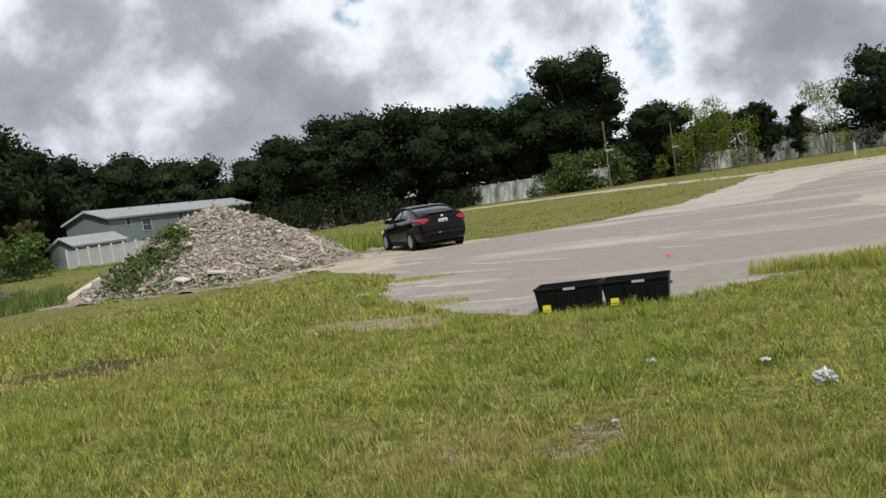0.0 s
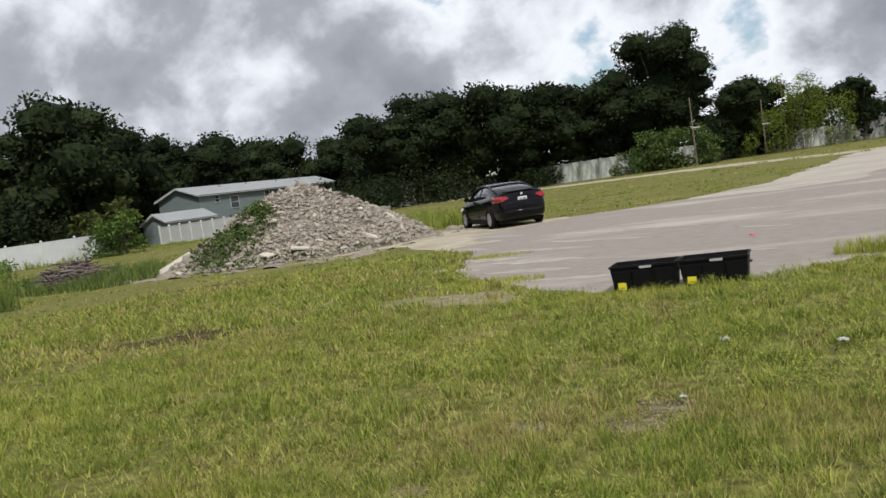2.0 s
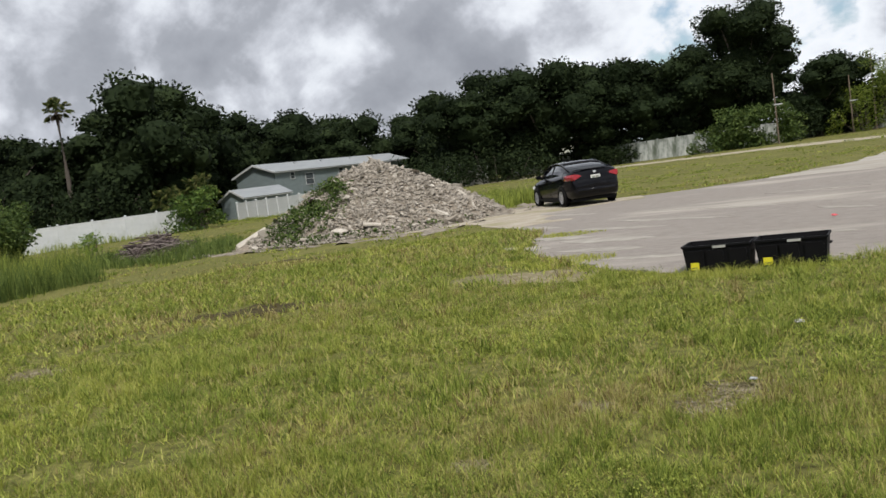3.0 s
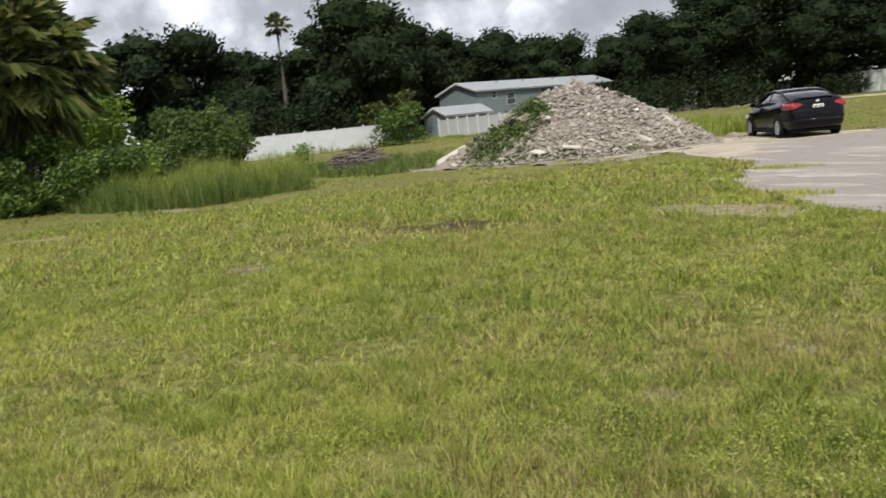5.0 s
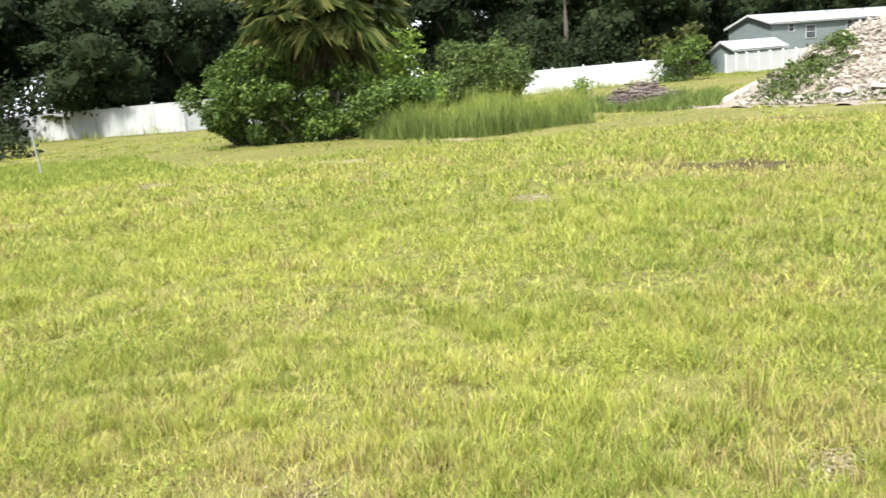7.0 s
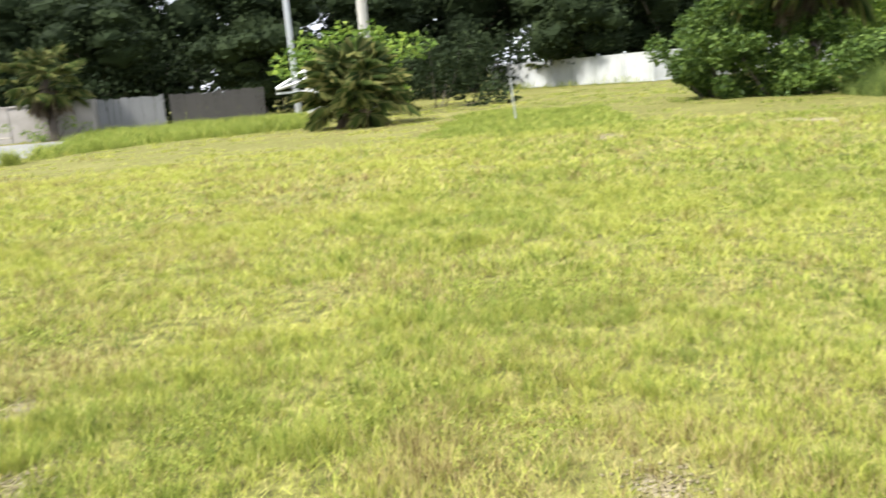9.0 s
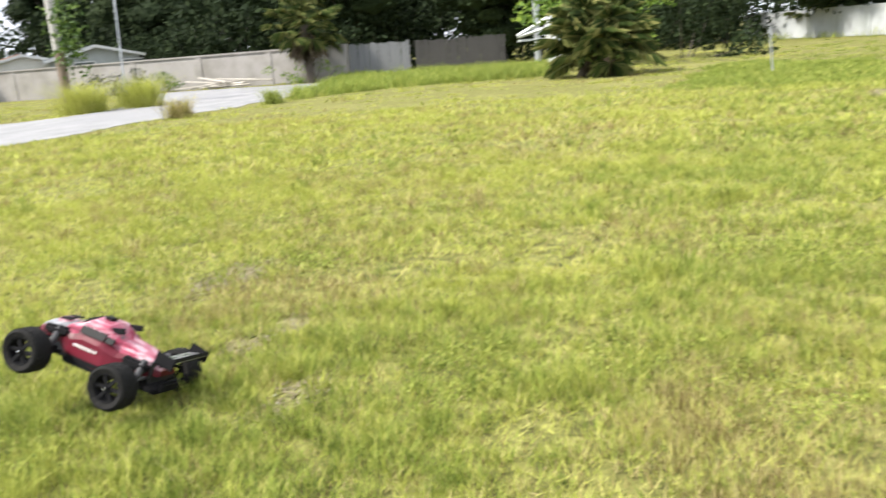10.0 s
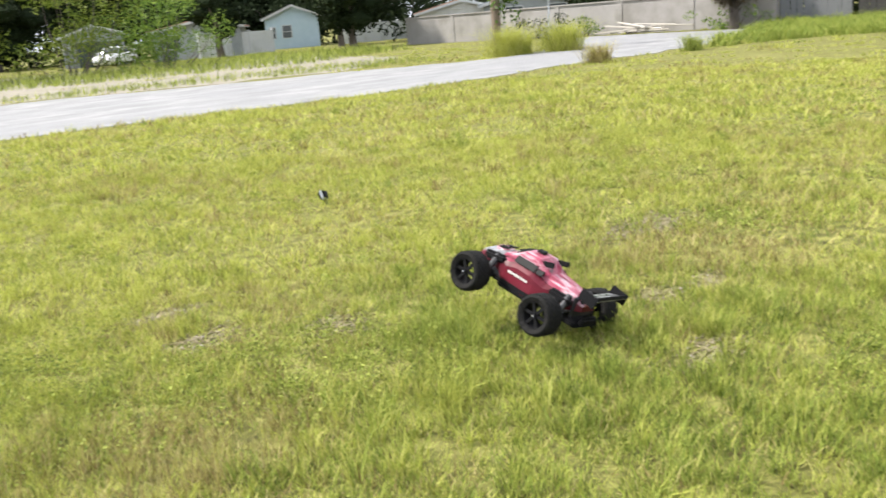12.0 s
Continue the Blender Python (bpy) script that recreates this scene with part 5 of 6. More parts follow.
shrub("shrub", pose(-24, 97, 0), mounds(20, 1.6, 1.1, 3.0, 1.0, 7), 0.34, 150, M["creeper"], "leafy bush before the fence", 57)
shrub("shrub", pose(-36.5, 97.6, 0), mounds(18, 1.6, 1.0, 3.0, 1.0, 72), 0.34, 150, M["leaf"], "dark leafy bush before the fence", 59)
shrub("shrub", pose(-39, 101, 0), mounds(14, 2.0, 1.3, 3.0, 1.2, 71), 0.4, 110, M["leaf"], "dark leafy bush before the fence", 58)
for i, (x, y, h) in enumerate(((-7.2, 104.5, 8.0), (-4.2, 105.5, 6.6), (5.5, 108, 8.4), (-10, 104.5, 5.0))):
    b = shrub("bamboo", pose(x, y, 0, 0, 0, i * 50), [(R2.normal() * 1.3, R2.normal() * 1.2, h * R2.uniform(0.12, 0.98), 1.0, 1.0, 1.1) for k in range(15)], 0.3, 150, M["bamboo"], "clump of yellow-green bamboo before the fence", 70 + i, 12, "bamboo clumps", "bamboo", 0.3)
for i, (x, y, h) in enumerate(((-1.2, 110.5, 7.6), (2.4, 109.5, 6.5), (12, 110, 9.5))):
    o = oak("cedar_tree", 80 + i, h, h * 0.52, M["leaf"], 0.32, 210, "dark pointed cedar before the fence", 0.02, 14)
    o.matrix_basis = pose(x, y, 0)
shrub("bush_tree", pose(-22.3, -44.9, 0), [(R2.normal() * 1.2, R2.normal() * 1.2, R2.uniform(0.8, 4.2), 0.9, 0.9, 0.9) for k in range(20)], 0.22, 260, M["leaf_light"], "feathery light green bushy tree on the verge", 91, 12, "", "tree", 0.3)
shrub("bush_tree", pose(-17.8, -46.5, 0), [(R2.normal() * 1.6, R2.normal() * 1.2, R2.uniform(0.8, 5.5), 1.1, 1.1, 1.0) for k in range(18)], 0.24, 200, M["bamboo"], "feathery yellow-green tree on the verge", 92, 12, "", "tree", 0.3)
for i, (x, y, h, w) in enumerate(((-38.4, -48.8, 6.5, 6.5), (-13.5, -53, 8, 8), (-46, -60, 8, 8), (-33, -57.5, 6, 5))):
    o = oak("shade_tree", 95 + i, h, w, M["leaf"], 0.28, 260, "rounded green shade tree near the houses", 0.18, 16)
    o.matrix_basis = pose(x, y, 0)
shrub("shrub", pose(-40.2, -34, 0), mounds(8, 0.5, 1.3, 1.3, 0.55, 9), 0.16, 350, M["leaf"], "dark round bush against the tan wall", 59)
shrub("shrub", pose(-40.4, -30.5, 0), mounds(7, 0.4, 1.0, 1.1, 0.5, 10), 0.16, 350, M["shrub"], "green bush against the tan wall", 60)
shrub("shrub", pose(-40.3, -21.6, 0), mounds(9, 0.5, 1.4, 1.0, 0.45, 11), 0.14, 400, M["leaf_light"], "light weeds against the board fence", 61)
shrub("shrub", pose(-37, -6, 0), mounds(16, 1.2, 1.6, 4.0, 1.0, 12), 0.24, 260, M["leaf_light"], "tall bright green shrub behind the young palm", 62)
shrub("shrub", pose(-42, -3, 0), mounds(16, 1.6, 1.8, 3.2, 1.1, 13), 0.26, 220, M["leaf"], "dark shrub behind the young palm", 65)
shrub("shrub", pose(-21.5, 33.5, 0), mounds(10, 0.8, 0.8, 1.1, 0.5, 14), 0.15, 420, M["shrub"], "weedy green bush behind the rubble mound", 66)


# ---- blades of grass, weeds and tufts ----
def swell(x, y):
    """A smooth uneven field between 0 and 1."""
    return 0.5 + 0.17 * (np.sin(x * 0.9 + 1.3 * np.sin(y * 0.7)) + np.sin(y * 1.1 + 1.7 * np.sin(x * 0.5 + 2)) + np.sin((x + y) * 2.3 + np.sin(y * 1.9)))


def blades(px, py, height, width, lean, rng, z0=0.0, outward=None):
    """Bent, pointed blades: five corners, three faces each."""
    n = len(px)
    a = rng.uniform(0, math.tau, n) if outward is None else outward + rng.normal(size=n) * 0.5
    d = np.stack([np.cos(a), np.sin(a), np.zeros(n)], 1)
    b = rng.uniform(0, math.tau, n)
    s = np.stack([np.cos(b), np.sin(b), np.zeros(n)], 1) * (width / 2)[:, None]
    base = np.stack([px, py, np.full(n, z0)], 1)
    upz = np.array((0, 0, 1.0))
    k = lean * rng.uniform(0.3, 1.5, n)
    mid = base + upz * (height * 0.55)[:, None] + d * (height * k * 0.3)[:, None]
    tip = base + upz * (height * (1 - 0.25 * k))[:, None] + d * (height * k)[:, None]
    return np.stack([base - s, base + s, mid + s * 0.8, mid - s * 0.8, tip], 1)


BLADE = [(0, 1, 2, 3), (3, 2, 4)]
BARE_SPOTS = [LOT, SPILL, ROAD, SLAB]
# bare pale soil: x, y, half-widths
SPOTS = ((-1.82, -4.12, 0.2, 0.13), (-2.4, -3.74, 0.16, 0.24), (-4.04, -2.51, 0.16, 0.1), (-4.94, -3.47, 0.4, 0.2), (-1.89, -4.7, 0.3, 0.12), (-1.96, 2.3, 0.12, 0.15), (-2.31, 3.74, 0.13, 0.1), (-8.77, 5.44, 0.4, 0.2),
         (-1.27, 5.23, 0.22, 0.16), (-2.05, 4.82, 0.15, 0.12), (-3.72, -2.62, 0.18, 0.13), (-2.85, 0.56, 0.16, 0.13), (-17.6, 2.2, 0.7, 0.25), (-1.39, 4.88, 0.2, 0.2), (-3.1, -2.0, 0.25, 0.12))
# browner, trampled stretches of the grass
WORN = ((-12.4, -2.7, 2.6, 1.3), (-8.5, 8.2, 2.4, 1.0), (-14.4, 15.2, 3.0, 0.8), (-2.0, 4.9, 0.8, 0.6), (-1.5, 5.2, 0.9, 0.5), (-2.2, 2.6, 0.7, 0.6), (-3.0, 0.3, 0.7, 0.8), (-2.1, -4.1, 0.8, 0.7), (-4.6, -2.9, 0.9, 0.7), (-1.2, -3.2, 0.5, 0.6), (-6.0, -1.0, 0.8, 0.5))
spot_rng = np.random.default_rng(77)
for x, y, rx, ry in SPOTS:
    for skin, name, label, n, lo, hi, flat_ in ((M["bare"], "soil_crumbs", "crumbs of bare pale soil between the grass", int(200 + 14000 * rx * ry), 0.004, 0.014, 0.35), (M["pebble"], "pebbles", "pale pebbles lying on bare soil", int(10 + 200 * rx * ry), 0.004, 0.013, 0.5)):
        px, py = x + spot_rng.normal(size=n) * rx * 0.62, y + spot_rng.normal(size=n) * ry * 0.62
        size = spot_rng.uniform(lo, hi, n) * (1 + np.hypot(x, y) * 0.03)
        v = (spot_rng.normal(size=(n, 6, 3)) * 0.2 + ((1, 0, 0), (-1, 0, 0), (0, 0.8, 0), (0, -0.8, 0), (0, 0, 1), (0, 0, -1))) * (1, 1, flat_) * size[:, None, None] + np.stack([px, py, 0.003 + size * 0.15], 1)[:, None, :]
        tagged(part(name, soup(name, v, OCTA, n), skin), label, "soil", kind="stuff")


def lattice(x, y, size, seed):
    """Smooth value noise between 0 and 1 with cells of that size."""
    u, v = x / size, y / size
    i, j = np.floor(u), np.floor(v)
    f, g = u - i, v - j
    f, g = f * f * (3 - 2 * f), g * g * (3 - 2 * g)

    def corner(a, b):
        return np.modf(np.abs(np.sin(a * 12.9898 + b * 78.233 + seed * 37.719) * 43758.5453))[0]

    return (corner(i, j) * (1 - f) + corner(i + 1, j) * f) * (1 - g) + (corner(i, j + 1) * (1 - f) + corner(i + 1, j + 1) * f) * g


def uneven(x, y, size, seed):
    return 0.62 * lattice(x, y, size, seed) + 0.38 * lattice(x + 3.7, y - 1.9, size * 0.43, seed + 5)


def scatter(n, r0, r1, rng, lo=-9, hi=176):
    """Places over the part of the lot that the walk sees, off the bare stretches."""
    r = np.sqrt(rng.uniform(r0 * r0, r1 * r1, n))
    yaw = np.radians(rng.uniform(lo, hi, n))
    x, y = -r * np.sin(yaw), r * np.cos(yaw)
    keep = np.ones(n, bool)
    for poly in BARE_SPOTS:
        keep &= ~inside(x, y, poly)
    keep &= ~inside(x, y, VERGE) | (rng.random(n) < 0.4 * lattice(x, y, 2.5, 31))
    keep &= (x - MC.x) ** 2 + (y - MC.y) ** 2 > (MR * 0.97) ** 2
    for cx, cy, rx, ry in ((-8.8, 8.8, 1.1, 0.5), (-14.4, 15.6, 1.1, 0.25), (-17.8, 6.2, 1.0, 0.4), (-20.0, 10.2, 0.9, 0.35), (-5.3, 10.6, 1.0, 0.8), *SPOTS):
        keep &= (((x - cx) / rx) ** 2 + ((y - cy) / ry) ** 2 > rng.uniform(0.3, 1.3, n)) | (rng.random(n) < 0.2)
    return x[keep], y[keep]


def worn(x, y):
    f = np.zeros(len(x))
    for cx, cy, rx, ry in WORN:
        f = np.maximum(f, np.exp(-((x - cx) / rx) ** 2 - ((y - cy) / ry) ** 2))
    return f


rng = np.random.default_rng(17)
# ring from, to, blades, blades in a tuft, height, width, size of the clumps, spread of a tuft, least cover
for r0, r1, n, each, h, w, clump, spread, least in ((1.5, 5.4, 215000, 20, 0.09, 0.0038, 0.24, 0.022, 0.36), (5.4, 11, 205000, 18, 0.095, 0.006, 0.36, 0.03, 0.4), (11, 21, 150000, 16, 0.09, 0.0135, 0.7, 0.075, 0.55), (21, 48, 100000, 16, 0.085, 0.026, 1.5, 0.14, 0.6), (48, 95, 38000, 16, 0.09, 0.055, 3.0, 0.25, 0.7)):
    x, y = scatter(n // each, r0, r1, rng)
    c1, c2, c3 = uneven(x, y, clump, 1), uneven(x, y, 2.4, 2), uneven(x, y, 9.0, 3)
    keep = rng.random(len(x)) < np.clip(3.2 * (0.65 * c1 + 0.35 * c2) - 0.8, least * 0.7, 1.0)
    x, y, c1, c2, c3 = (q[keep] for q in (x, y, c1, c2, c3))
    tall = h * (0.3 + 1.15 * c1 ** 1.5) * (0.65 + 0.7 * c2) * rng.uniform(0.5, 1.5, len(x))
    dryness = 0.42 * uneven(x, y, 1.3, 7) + 0.28 * c3 + 0.3 * rng.random(len(x)) + 0.3 * worn(x, y) + 0.04 * np.clip(-y / 6, 0, 1)
    # Towards +y more dark green blades: fresher growth, and dimmer light put into colour.
    fresh = 0.45 * uneven(x, y, 1.7, 9) + 0.3 * rng.random(len(x)) + 0.25 * uneven(x, y, 7.0, 11) + 0.19 * np.clip(y / 6, -1, 1)
    sort = np.where(dryness > 0.64, 2, np.where(fresh > 0.53, 1, 0))
    for k, (skin, label, up_, thin, lean) in enumerate(((M["grass"], "uneven yellow-green grass of the open lot", 1.0, 1.0, 0.6), (M["lush"], "fresh green grass of the open lot", 1.05, 1.0, 0.65), (M["dry"], "dry straw-coloured stalks among the grass", 1.1, 0.75, 0.4))):
        on = sort == k
        m = int(on.sum()) * each
        px, py, ht = (np.repeat(q[on], each) for q in (x, y, tall))
        dx, dy = rng.normal(size=m) * spread, rng.normal(size=m) * spread
        v = blades(px + dx, py + dy, ht * up_ * rng.uniform(0.45, 1.3, m), w * thin * rng.uniform(0.7, 1.4, m), lean, rng, outward=np.arctan2(dy, dx))
        tagged(part("grass", soup("grass", v, BLADE, m), skin), label, "grass", kind="stuff")
# short lying blades that mat the ground between the tufts
for r0, r1, n, ln, w, clump in ((1.5, 5.4, 165000, 0.05, 0.005, 0.24), (5.4, 11, 185000, 0.06, 0.0085, 0.36), (11, 21, 105000, 0.09, 0.02, 0.7)):
    x, y = scatter(n, r0, r1, rng)
    keep = (uneven(x, y, clump, 1) > 0.4) | (rng.random(len(x)) < 0.35)
    x, y = x[keep], y[keep]
    # The same lean along y, dimmer light included in the choice of blade colour.
    sort = np.where(rng.random(len(x)) + 0.5 * uneven(x, y, 1.3, 7) + 0.3 * worn(x, y) > 1.02, 2, np.where(0.5 * rng.random(len(x)) + 0.5 * uneven(x, y, 1.7, 9) + 0.12 * np.clip(y / 6, -1, 1) > 0.56, 1, 0))
    for k, skin in enumerate((M["grass"], M["lush"], M["dry"])):
        px, py = x[sort == k], y[sort == k]
        m = len(px)
        a, b = rng.uniform(0, math.tau, m), rng.uniform(-0.6, 0.6, m)
        d = np.stack([np.cos(a), np.sin(a), rng.uniform(0.4, 1.5, m)], 1) * (ln * rng.uniform(0.5, 1.2, m))[:, None]
        side = np.stack([-np.sin(a + b), np.cos(a + b), rng.normal(size=m) * 0.4], 1) * (w * rng.uniform(0.6, 1.3, m) / 2)[:, None]
        base = np.stack([px, py, np.full(m, 0.006)], 1)
        tagged(part("grass_mat", soup("grass_mat", np.stack([base - side, base + side, base + d], 1), [(0, 1, 2)], m), skin), "short matted grass covering the soil", "grass", kind="stuff")
# taller clumps scattered over the lot
for r0, r1, k, h, w in ((1.9, 7, 300, 0.125, 0.0045), (7, 18, 800, 0.15, 0.008)):
    x, y = scatter(k, r0, r1, rng)
    for sort, skin in ((0, M["lush"]), (1, M["grass"]), (2, M["dry"])):
        px, py = np.repeat(x[sort::3], 36), np.repeat(y[sort::3], 36)
        m = len(px)
        v = blades(px + rng.normal(size=m) * 0.045, py + rng.normal(size=m) * 0.045, h * np.repeat(rng.uniform(0.5, 1.3, m // 36), 36) * rng.uniform(0.4, 1.2, m), np.full(m, w), 0.7, rng)
        tagged(part("grass_clumps", soup("grass_clumps", v, BLADE, m), skin), "taller clumps standing in the grass", "grass", kind="stuff")
# low broad-leaved weeds
for r0, r1, n, s in ((1.7, 6, 9000, 0.015), (6, 13, 4500, 0.022)):
    x, y = scatter(n, r0, r1, rng)
    on = uneven(x, y, 1.1, 21) * 0.7 + 0.3 * uneven(x, y, 5.0, 22) + 0.06 * np.clip(-y / 5, 0, 1) > 0.58
    x, y = np.repeat(x[on], 18), np.repeat(y[on], 18)
    c = np.stack([x + rng.normal(size=len(x)) * 0.05, y + rng.normal(size=len(x)) * 0.05, rng.uniform(0.02, 0.11, len(x))], 1)
    tagged(part("weeds", leaves("weeds", c, s, rng), M["weed"]), "small leafy weeds among the grass", "weeds", kind="stuff")


def weed_bed(label, poly, n, h, w, material=None, seed=1, lean=0.35):
    """Tall grass and weeds that fill an outline."""
    q = np.random.default_rng(seed)
    xs, ys = [p[0] for p in poly], [p[1] for p in poly]
    x, y = q.uniform(min(xs), max(xs), n * 2), q.uniform(min(ys), max(ys), n * 2)
    k = inside(x, y, outline_noise(poly, 0.5, 0.5, seed + 0.5))
    x, y = x[k][:n], y[k][:n]
    f = 0.45 + swell(x * 1.7, y * 1.7)
    v = blades(x, y, h * f * q.uniform(0.5, 1.3, len(x)), np.full(len(x), w) * q.uniform(0.6, 1.4, len(x)), lean, q)
    return tagged(part("tall_weeds", soup("tall_weeds", v, BLADE, len(x)), material or M["weed"]), label, "weeds", kind="stuff")


weed_bed("tall green weeds beside the shrub", [(-25.5, 9.6), (-22.5, 9.6), (-19.4, 11.0), (-20.0, 14.6), (-23.5, 17), (-28, 17), (-27, 12)], 15000, 0.75, 0.012, M["tall"], seed=1, lean=0.5)
weed_bed("darker seeding weeds beside the shrub", [(-25.5, 10.2), (-21.0, 11.0), (-20.6, 14.2), (-23.5, 17), (-28, 17), (-27, 12)], 6000, 0.95, 0.012, M["weed"], seed=21, lean=0.3)
weed_bed("tall green weeds round the branch pile", [(-31, 19), (-26, 18.2), (-21.2, 18.0), (-20.6, 20), (-25, 25), (-31, 25)], 9000, 0.45, 0.018, M["tall"], seed=2, lean=0.6)
weed_bed("bright green weed bank along the fence", [(-25.2, -14.6), (-30, -12.4), (-31.5, -8), (-32, -6.4), (-42, -9.6), (-42.2, -17), (-40.6, -20), (-33, -17)], 24000, 0.42, 0.024, M["lush"], seed=3, lean=0.7)
weed_bed("lush grass patch in the lot", [(-21, -2.0), (-20, 0.3), (-20.5, 3.2), (-30, 3.6), (-33, -1)], 22000, 0.13, 0.018, M["lush"], seed=4, lean=0.7)
weed_bed("weeds along the foot of the white fence", [(-68, -1.2), (-54, 8.8), (-53.4, 9.6), (-67.6, 0)], 3500, 0.5, 0.03, seed=5)
weed_bed("weeds before the white fence and shed", [(-62, 58), (-46, 53.8), (-46, 55), (-62, 59.6)], 3000, 0.3, 0.03, seed=6)
weed_bed("weeds at the foot of the white fence", [(-59.4, 34.5), (-54.4, 48.4), (-53.8, 48), (-58.6, 34)], 3500, 0.5, 0.03, seed=16)
weed_bed("scrubby weeds on the sandy verge", [(-24, -24), (-12, -28.5), (10, -32), (10, -34), (-12, -31), (-24, -29)], 4500, 0.26, 0.025, M["weed"], 7)
weed_bed("tall weeds in front of the far houses", [(-34, -38), (-24, -34), (-5, -41), (5, -48), (-30, -54), (-40, -50)], 9000, 0.4, 0.035, M["weed"], 8)
weed_bed("weeds behind the rubble mound", [(-15.4, 28.5), (-14, 30.5), (-20, 38), (-23, 36)], 5000, 0.55, 0.03, seed=9)
weed_bed("grass on the edge of the asphalt", [(-0.6, 11.9), (0.9, 12.2), (2.2, 12.1), (1.0, 11.2), (-0.4, 11.5)], 3500, 0.2, 0.008, M["grass"], 10)
weed_bed("grass tongue over the asphalt", [(-7.9, 15.9), (-6.9, 16.3), (-6.1, 15.9), (-7.2, 15.4)], 700, 0.06, 0.012, M["grass"], 11)
weed_bed("grass tongue over the asphalt", [(-6.5, 12.9), (-4.5, 11.6), (-5.0, 11.0), (-6.6, 12.0)], 1500, 0.08, 0.01, M["grass"], 12)
weed_bed("taller grass in front of the boxes", [(-3.3, 9.7), (-1.2, 10.0), (-1.1, 9.6), (-3.3, 9.3)], 1600, 0.09, 0.006, M["grass"], 13)


def tuft(label, x, y, h, r, n, seed, material):
    q = np.random.default_rng(seed)
    px, py = x + q.normal(size=n) * r * 0.35, y + q.normal(size=n) * r * 0.35
    root = thing("grass_tuft", label, "grass tuft", pose(0, 0, 0))
    v = blades(px, py, h * q.uniform(0.3, 1.1, n), np.full(n, 0.014), 1.0, q)
    part("leaf_mass", soup("leaf_mass", v, BLADE, n), material, root)
    return root


tuft("large pale fountain grass beside the pole", -25.2, -22.6, 1.45, 1.0, 1500, 1, M["grass"])
tuft("large pale fountain grass beside the road", -26.9, -21.4, 1.5, 0.9, 1300, 2, M["grass"])
tuft("dry grass tuft at the road's edge", -20.3, -15.0, 0.75, 0.45, 500, 3, M["dry"])
tuft("green grass tuft at the road's edge", -24.4, -14.4, 0.7, 0.4, 400, 4, M["weed"])

# ---- branch pile, lumber, litter ----
pile = thing("branch_pile", "heap of dead brown branches in the weeds", "branch pile", pose(-25.4, 20.9, 0))
q = np.random.default_rng(6)
bm = bmesh.new()
for i in range(520):
    a, r = q.uniform(0, math.tau), 1.5 * math.sqrt(q.random())
    p = Vector((r * math.cos(a) * 1.1, r * math.sin(a) * 0.8, 0))
    p.z = 0.85 * max(0, 1 - (r / 1.55) ** 1.6) * q.uniform(0.3, 1.0) + 0.03
    d = Vector((q.normal(), q.normal() * 0.8, q.normal() * 0.2)).normalized() * q.uniform(0.2, 0.55)
    tube(bm, [p - d, p + Vector((0, 0, 0.04)), p + d], [0.026, 0.02, 0.008], 4)
tagged(part("brushwood", bm, M["stick"], pile), kind="stuff")
part("log", tube(bmesh.new(), [(-0.5, -1.3, 0.06), (0.1, -1.2, 0.1)], [0.05, 0.04], 8), M["lumber"], pile, "pale snapped log")
lum = thing("lumber_pile", "scattered pale broken lumber before the wall", "lumber", pose(-40.0, -26.6, 0))
for i in range(9):
    part("plank", boxed(-1.1, -0.09, -0.03, 1.1, 0.09, 0.03, pose(q.normal() * 0.5, q.normal() * 1.0, 0.1 + 0.05 * i, q.normal() * 6, q.normal() * 9, q.uniform(60, 130))), M["lumber"], lum)


def crumpled(name, x, y, s, material, label, seed, rise=0.75):
    """A crumpled piece of film lying in the grass."""
    root = thing(name, label, "litter", pose(x, y, 0.05))
    bm = bmesh.new()
    bmesh.ops.create_icosphere(bm, subdivisions=3, radius=1.0)
    for v in bm.verts:
        k = 0.75 + 0.5 * noise.noise(v.co * 1.9 + Vector((seed, 0, 0))) + 0.3 * noise.noise(v.co * 5)
        v.co = Vector((v.co.x * k * s, v.co.y * k * s * 0.7, (v.co.z * k + 0.2) * s * rise))
    part("film", bm, material, root)
    return root


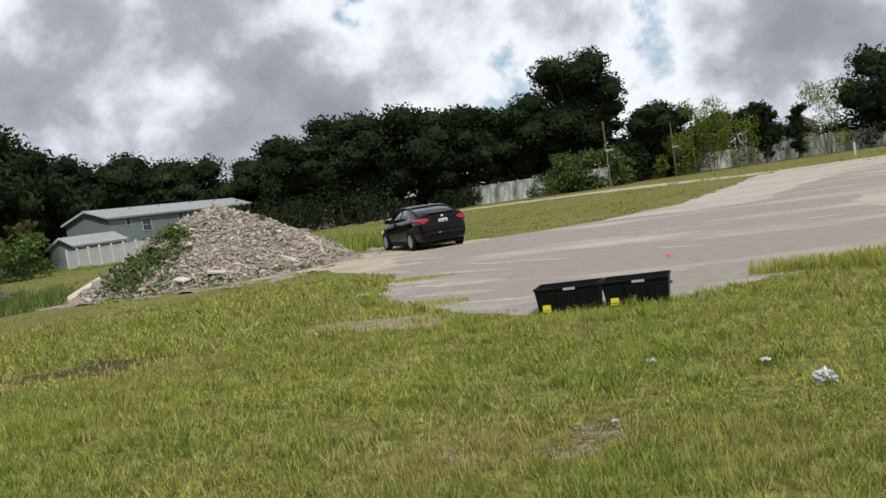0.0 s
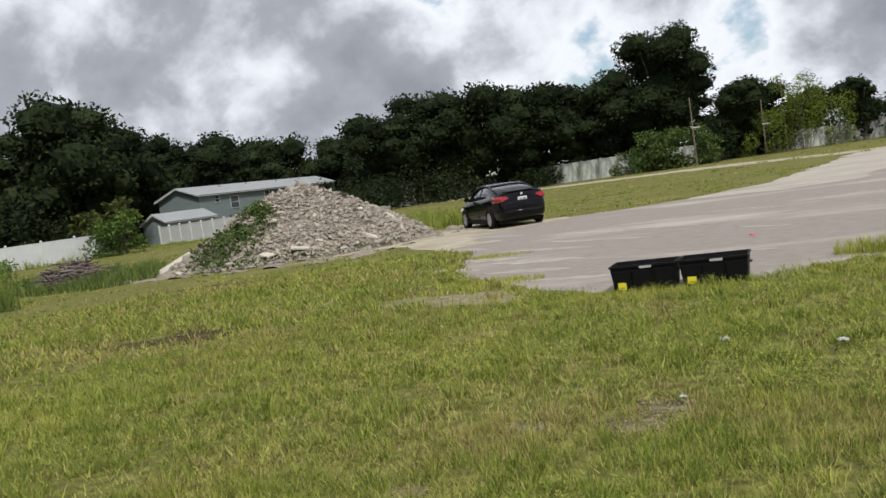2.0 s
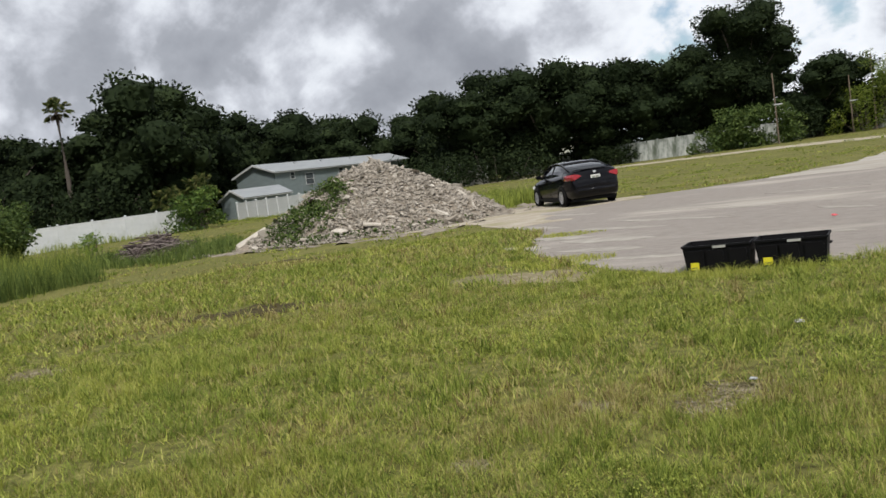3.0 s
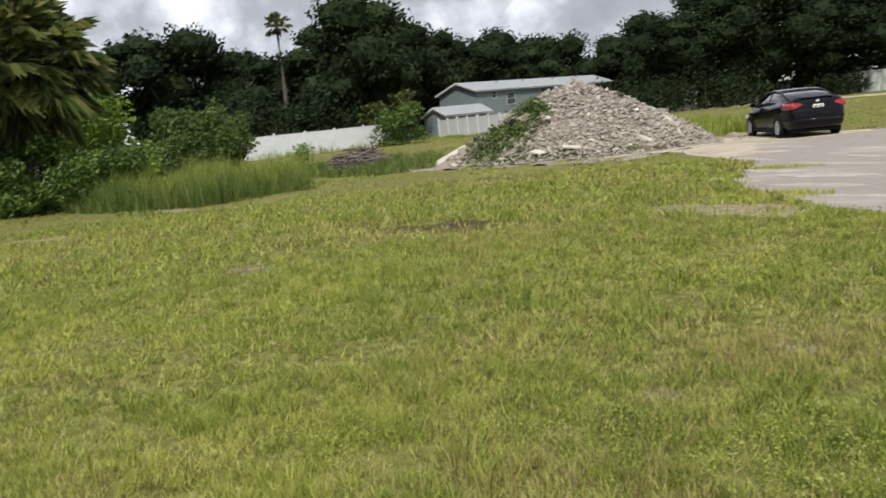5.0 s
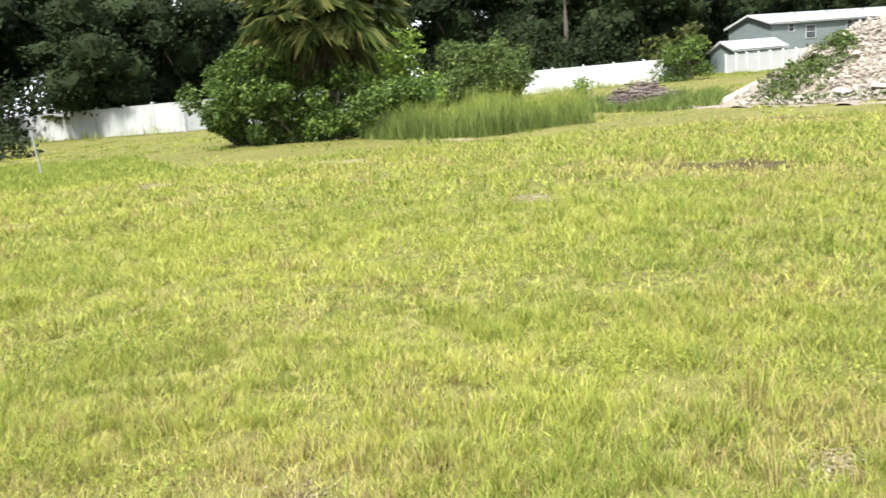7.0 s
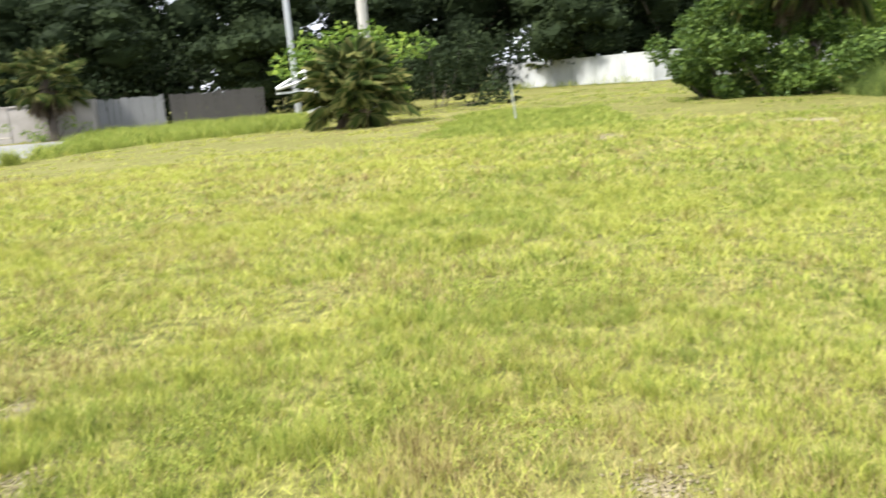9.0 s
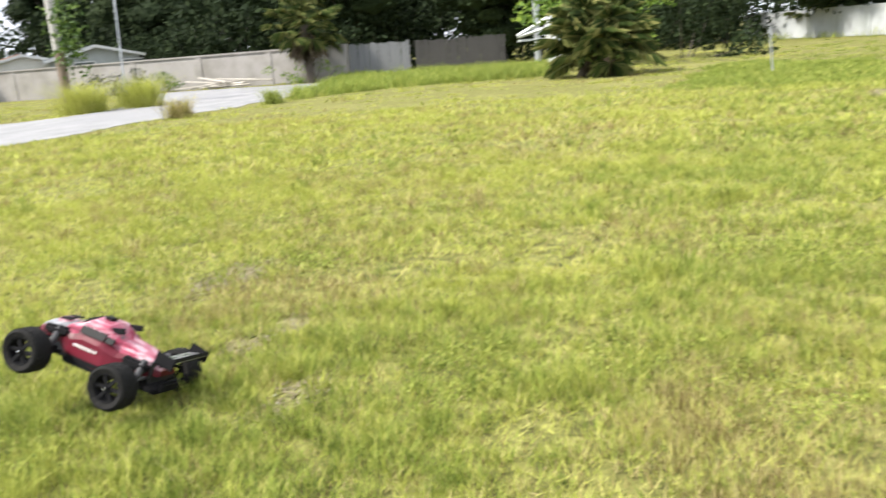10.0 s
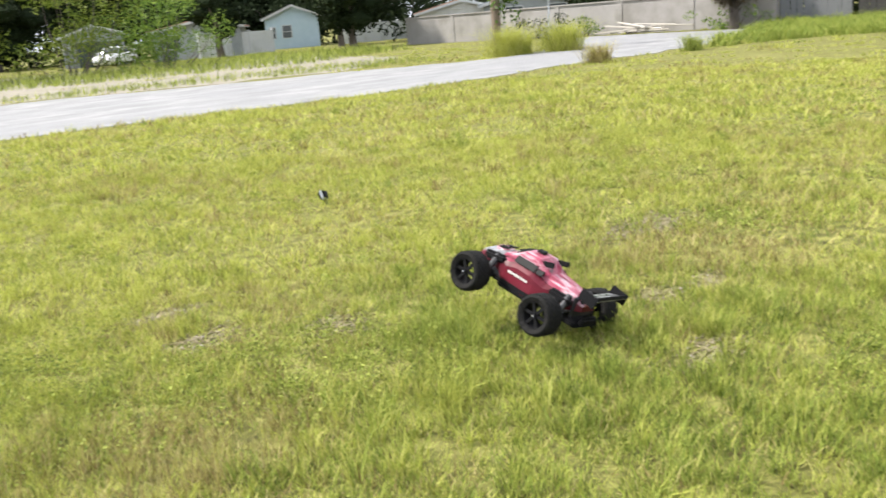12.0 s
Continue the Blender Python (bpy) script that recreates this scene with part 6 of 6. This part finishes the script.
crumpled("plastic_bag", 0.02, 6.05, 0.09, M["bag"], "crumpled white plastic bag lying in the grass", 1)
crumpled("paper_scrap", -1.2, 5.3, 0.03, M["bag"], "small white paper scrap in the grass", 2, 0.3)
crumpled("paper_scrap", -1.2, 6.9, 0.05, M["pale_label"], "pale paper scrap in the grass", 3, 0.3)
crumpled("paper_scrap", -0.35, 6.7, 0.05, M["pale_label"], "pale paper scrap in the grass", 4, 0.3)
crumpled("orange_scrap", -1.95, 14.8, 0.06, M["orange"], "orange plastic scrap lying on the asphalt", 5, 0.3)
M["streak"] = mat("sandy_streak", ((0.2, 0.185, 0.16), (0.28, 0.26, 0.23), (0.36, 0.34, 0.3)), 3, 0.95, 0.5, 30)
STREAK = ((-7.0, 13.9, 1.6, 0.2, -25), (-6.2, 16.4, 2.6, 0.18, -22), (-8.8, 18.2, 2.2, 0.25, -35), (-9.4, 21.5, 2.6, 0.2, -30), (-4.0, 11.6, 1.6, 0.14, -8), (-6.0, 19.8, 3.0, 0.12, -20), (-5.4, 17.3, 3.8, 0.16, -29), (-2.0, 16.5, 1.4, 0.14, -38), (-1.6, 12.85, 0.5, 0.09, 0), (-5.6, 14.3, 2.2, 0.3, -14), (-6.8, 15.2, 1.6, 0.3, -20), (-5.2, 12.9, 1.8, 0.22, -10), (-4.2, 18.6, 2.2, 0.12, -24), (-0.5, 22.5, 2.0, 0.2, 10), (0.5, 19.5, 1.6, 0.15, 0), (-3.2, 21.5, 2.4, 0.14, -15))
for i, (x, y, ln, w, a) in enumerate(STREAK):
    c, s = math.cos(radians(a)), math.sin(radians(a))
    pts = [(x + c * u * ln / 2 - s * v * w, y + s * u * ln / 2 + c * v * w) for u, v in ((-1, 0), (-0.5, 0.8), (0.1, 1), (0.7, 0.6), (1, 0), (0.5, -0.8), (-0.2, -1), (-0.7, -0.5))]
    sheet("sand_streak", pts, 0.0145 + 0.0003 * i, M["streak"], "pale sandy streak worn into the asphalt", "sand", 0.12, 0.1, 20.5 + i, 0.01)
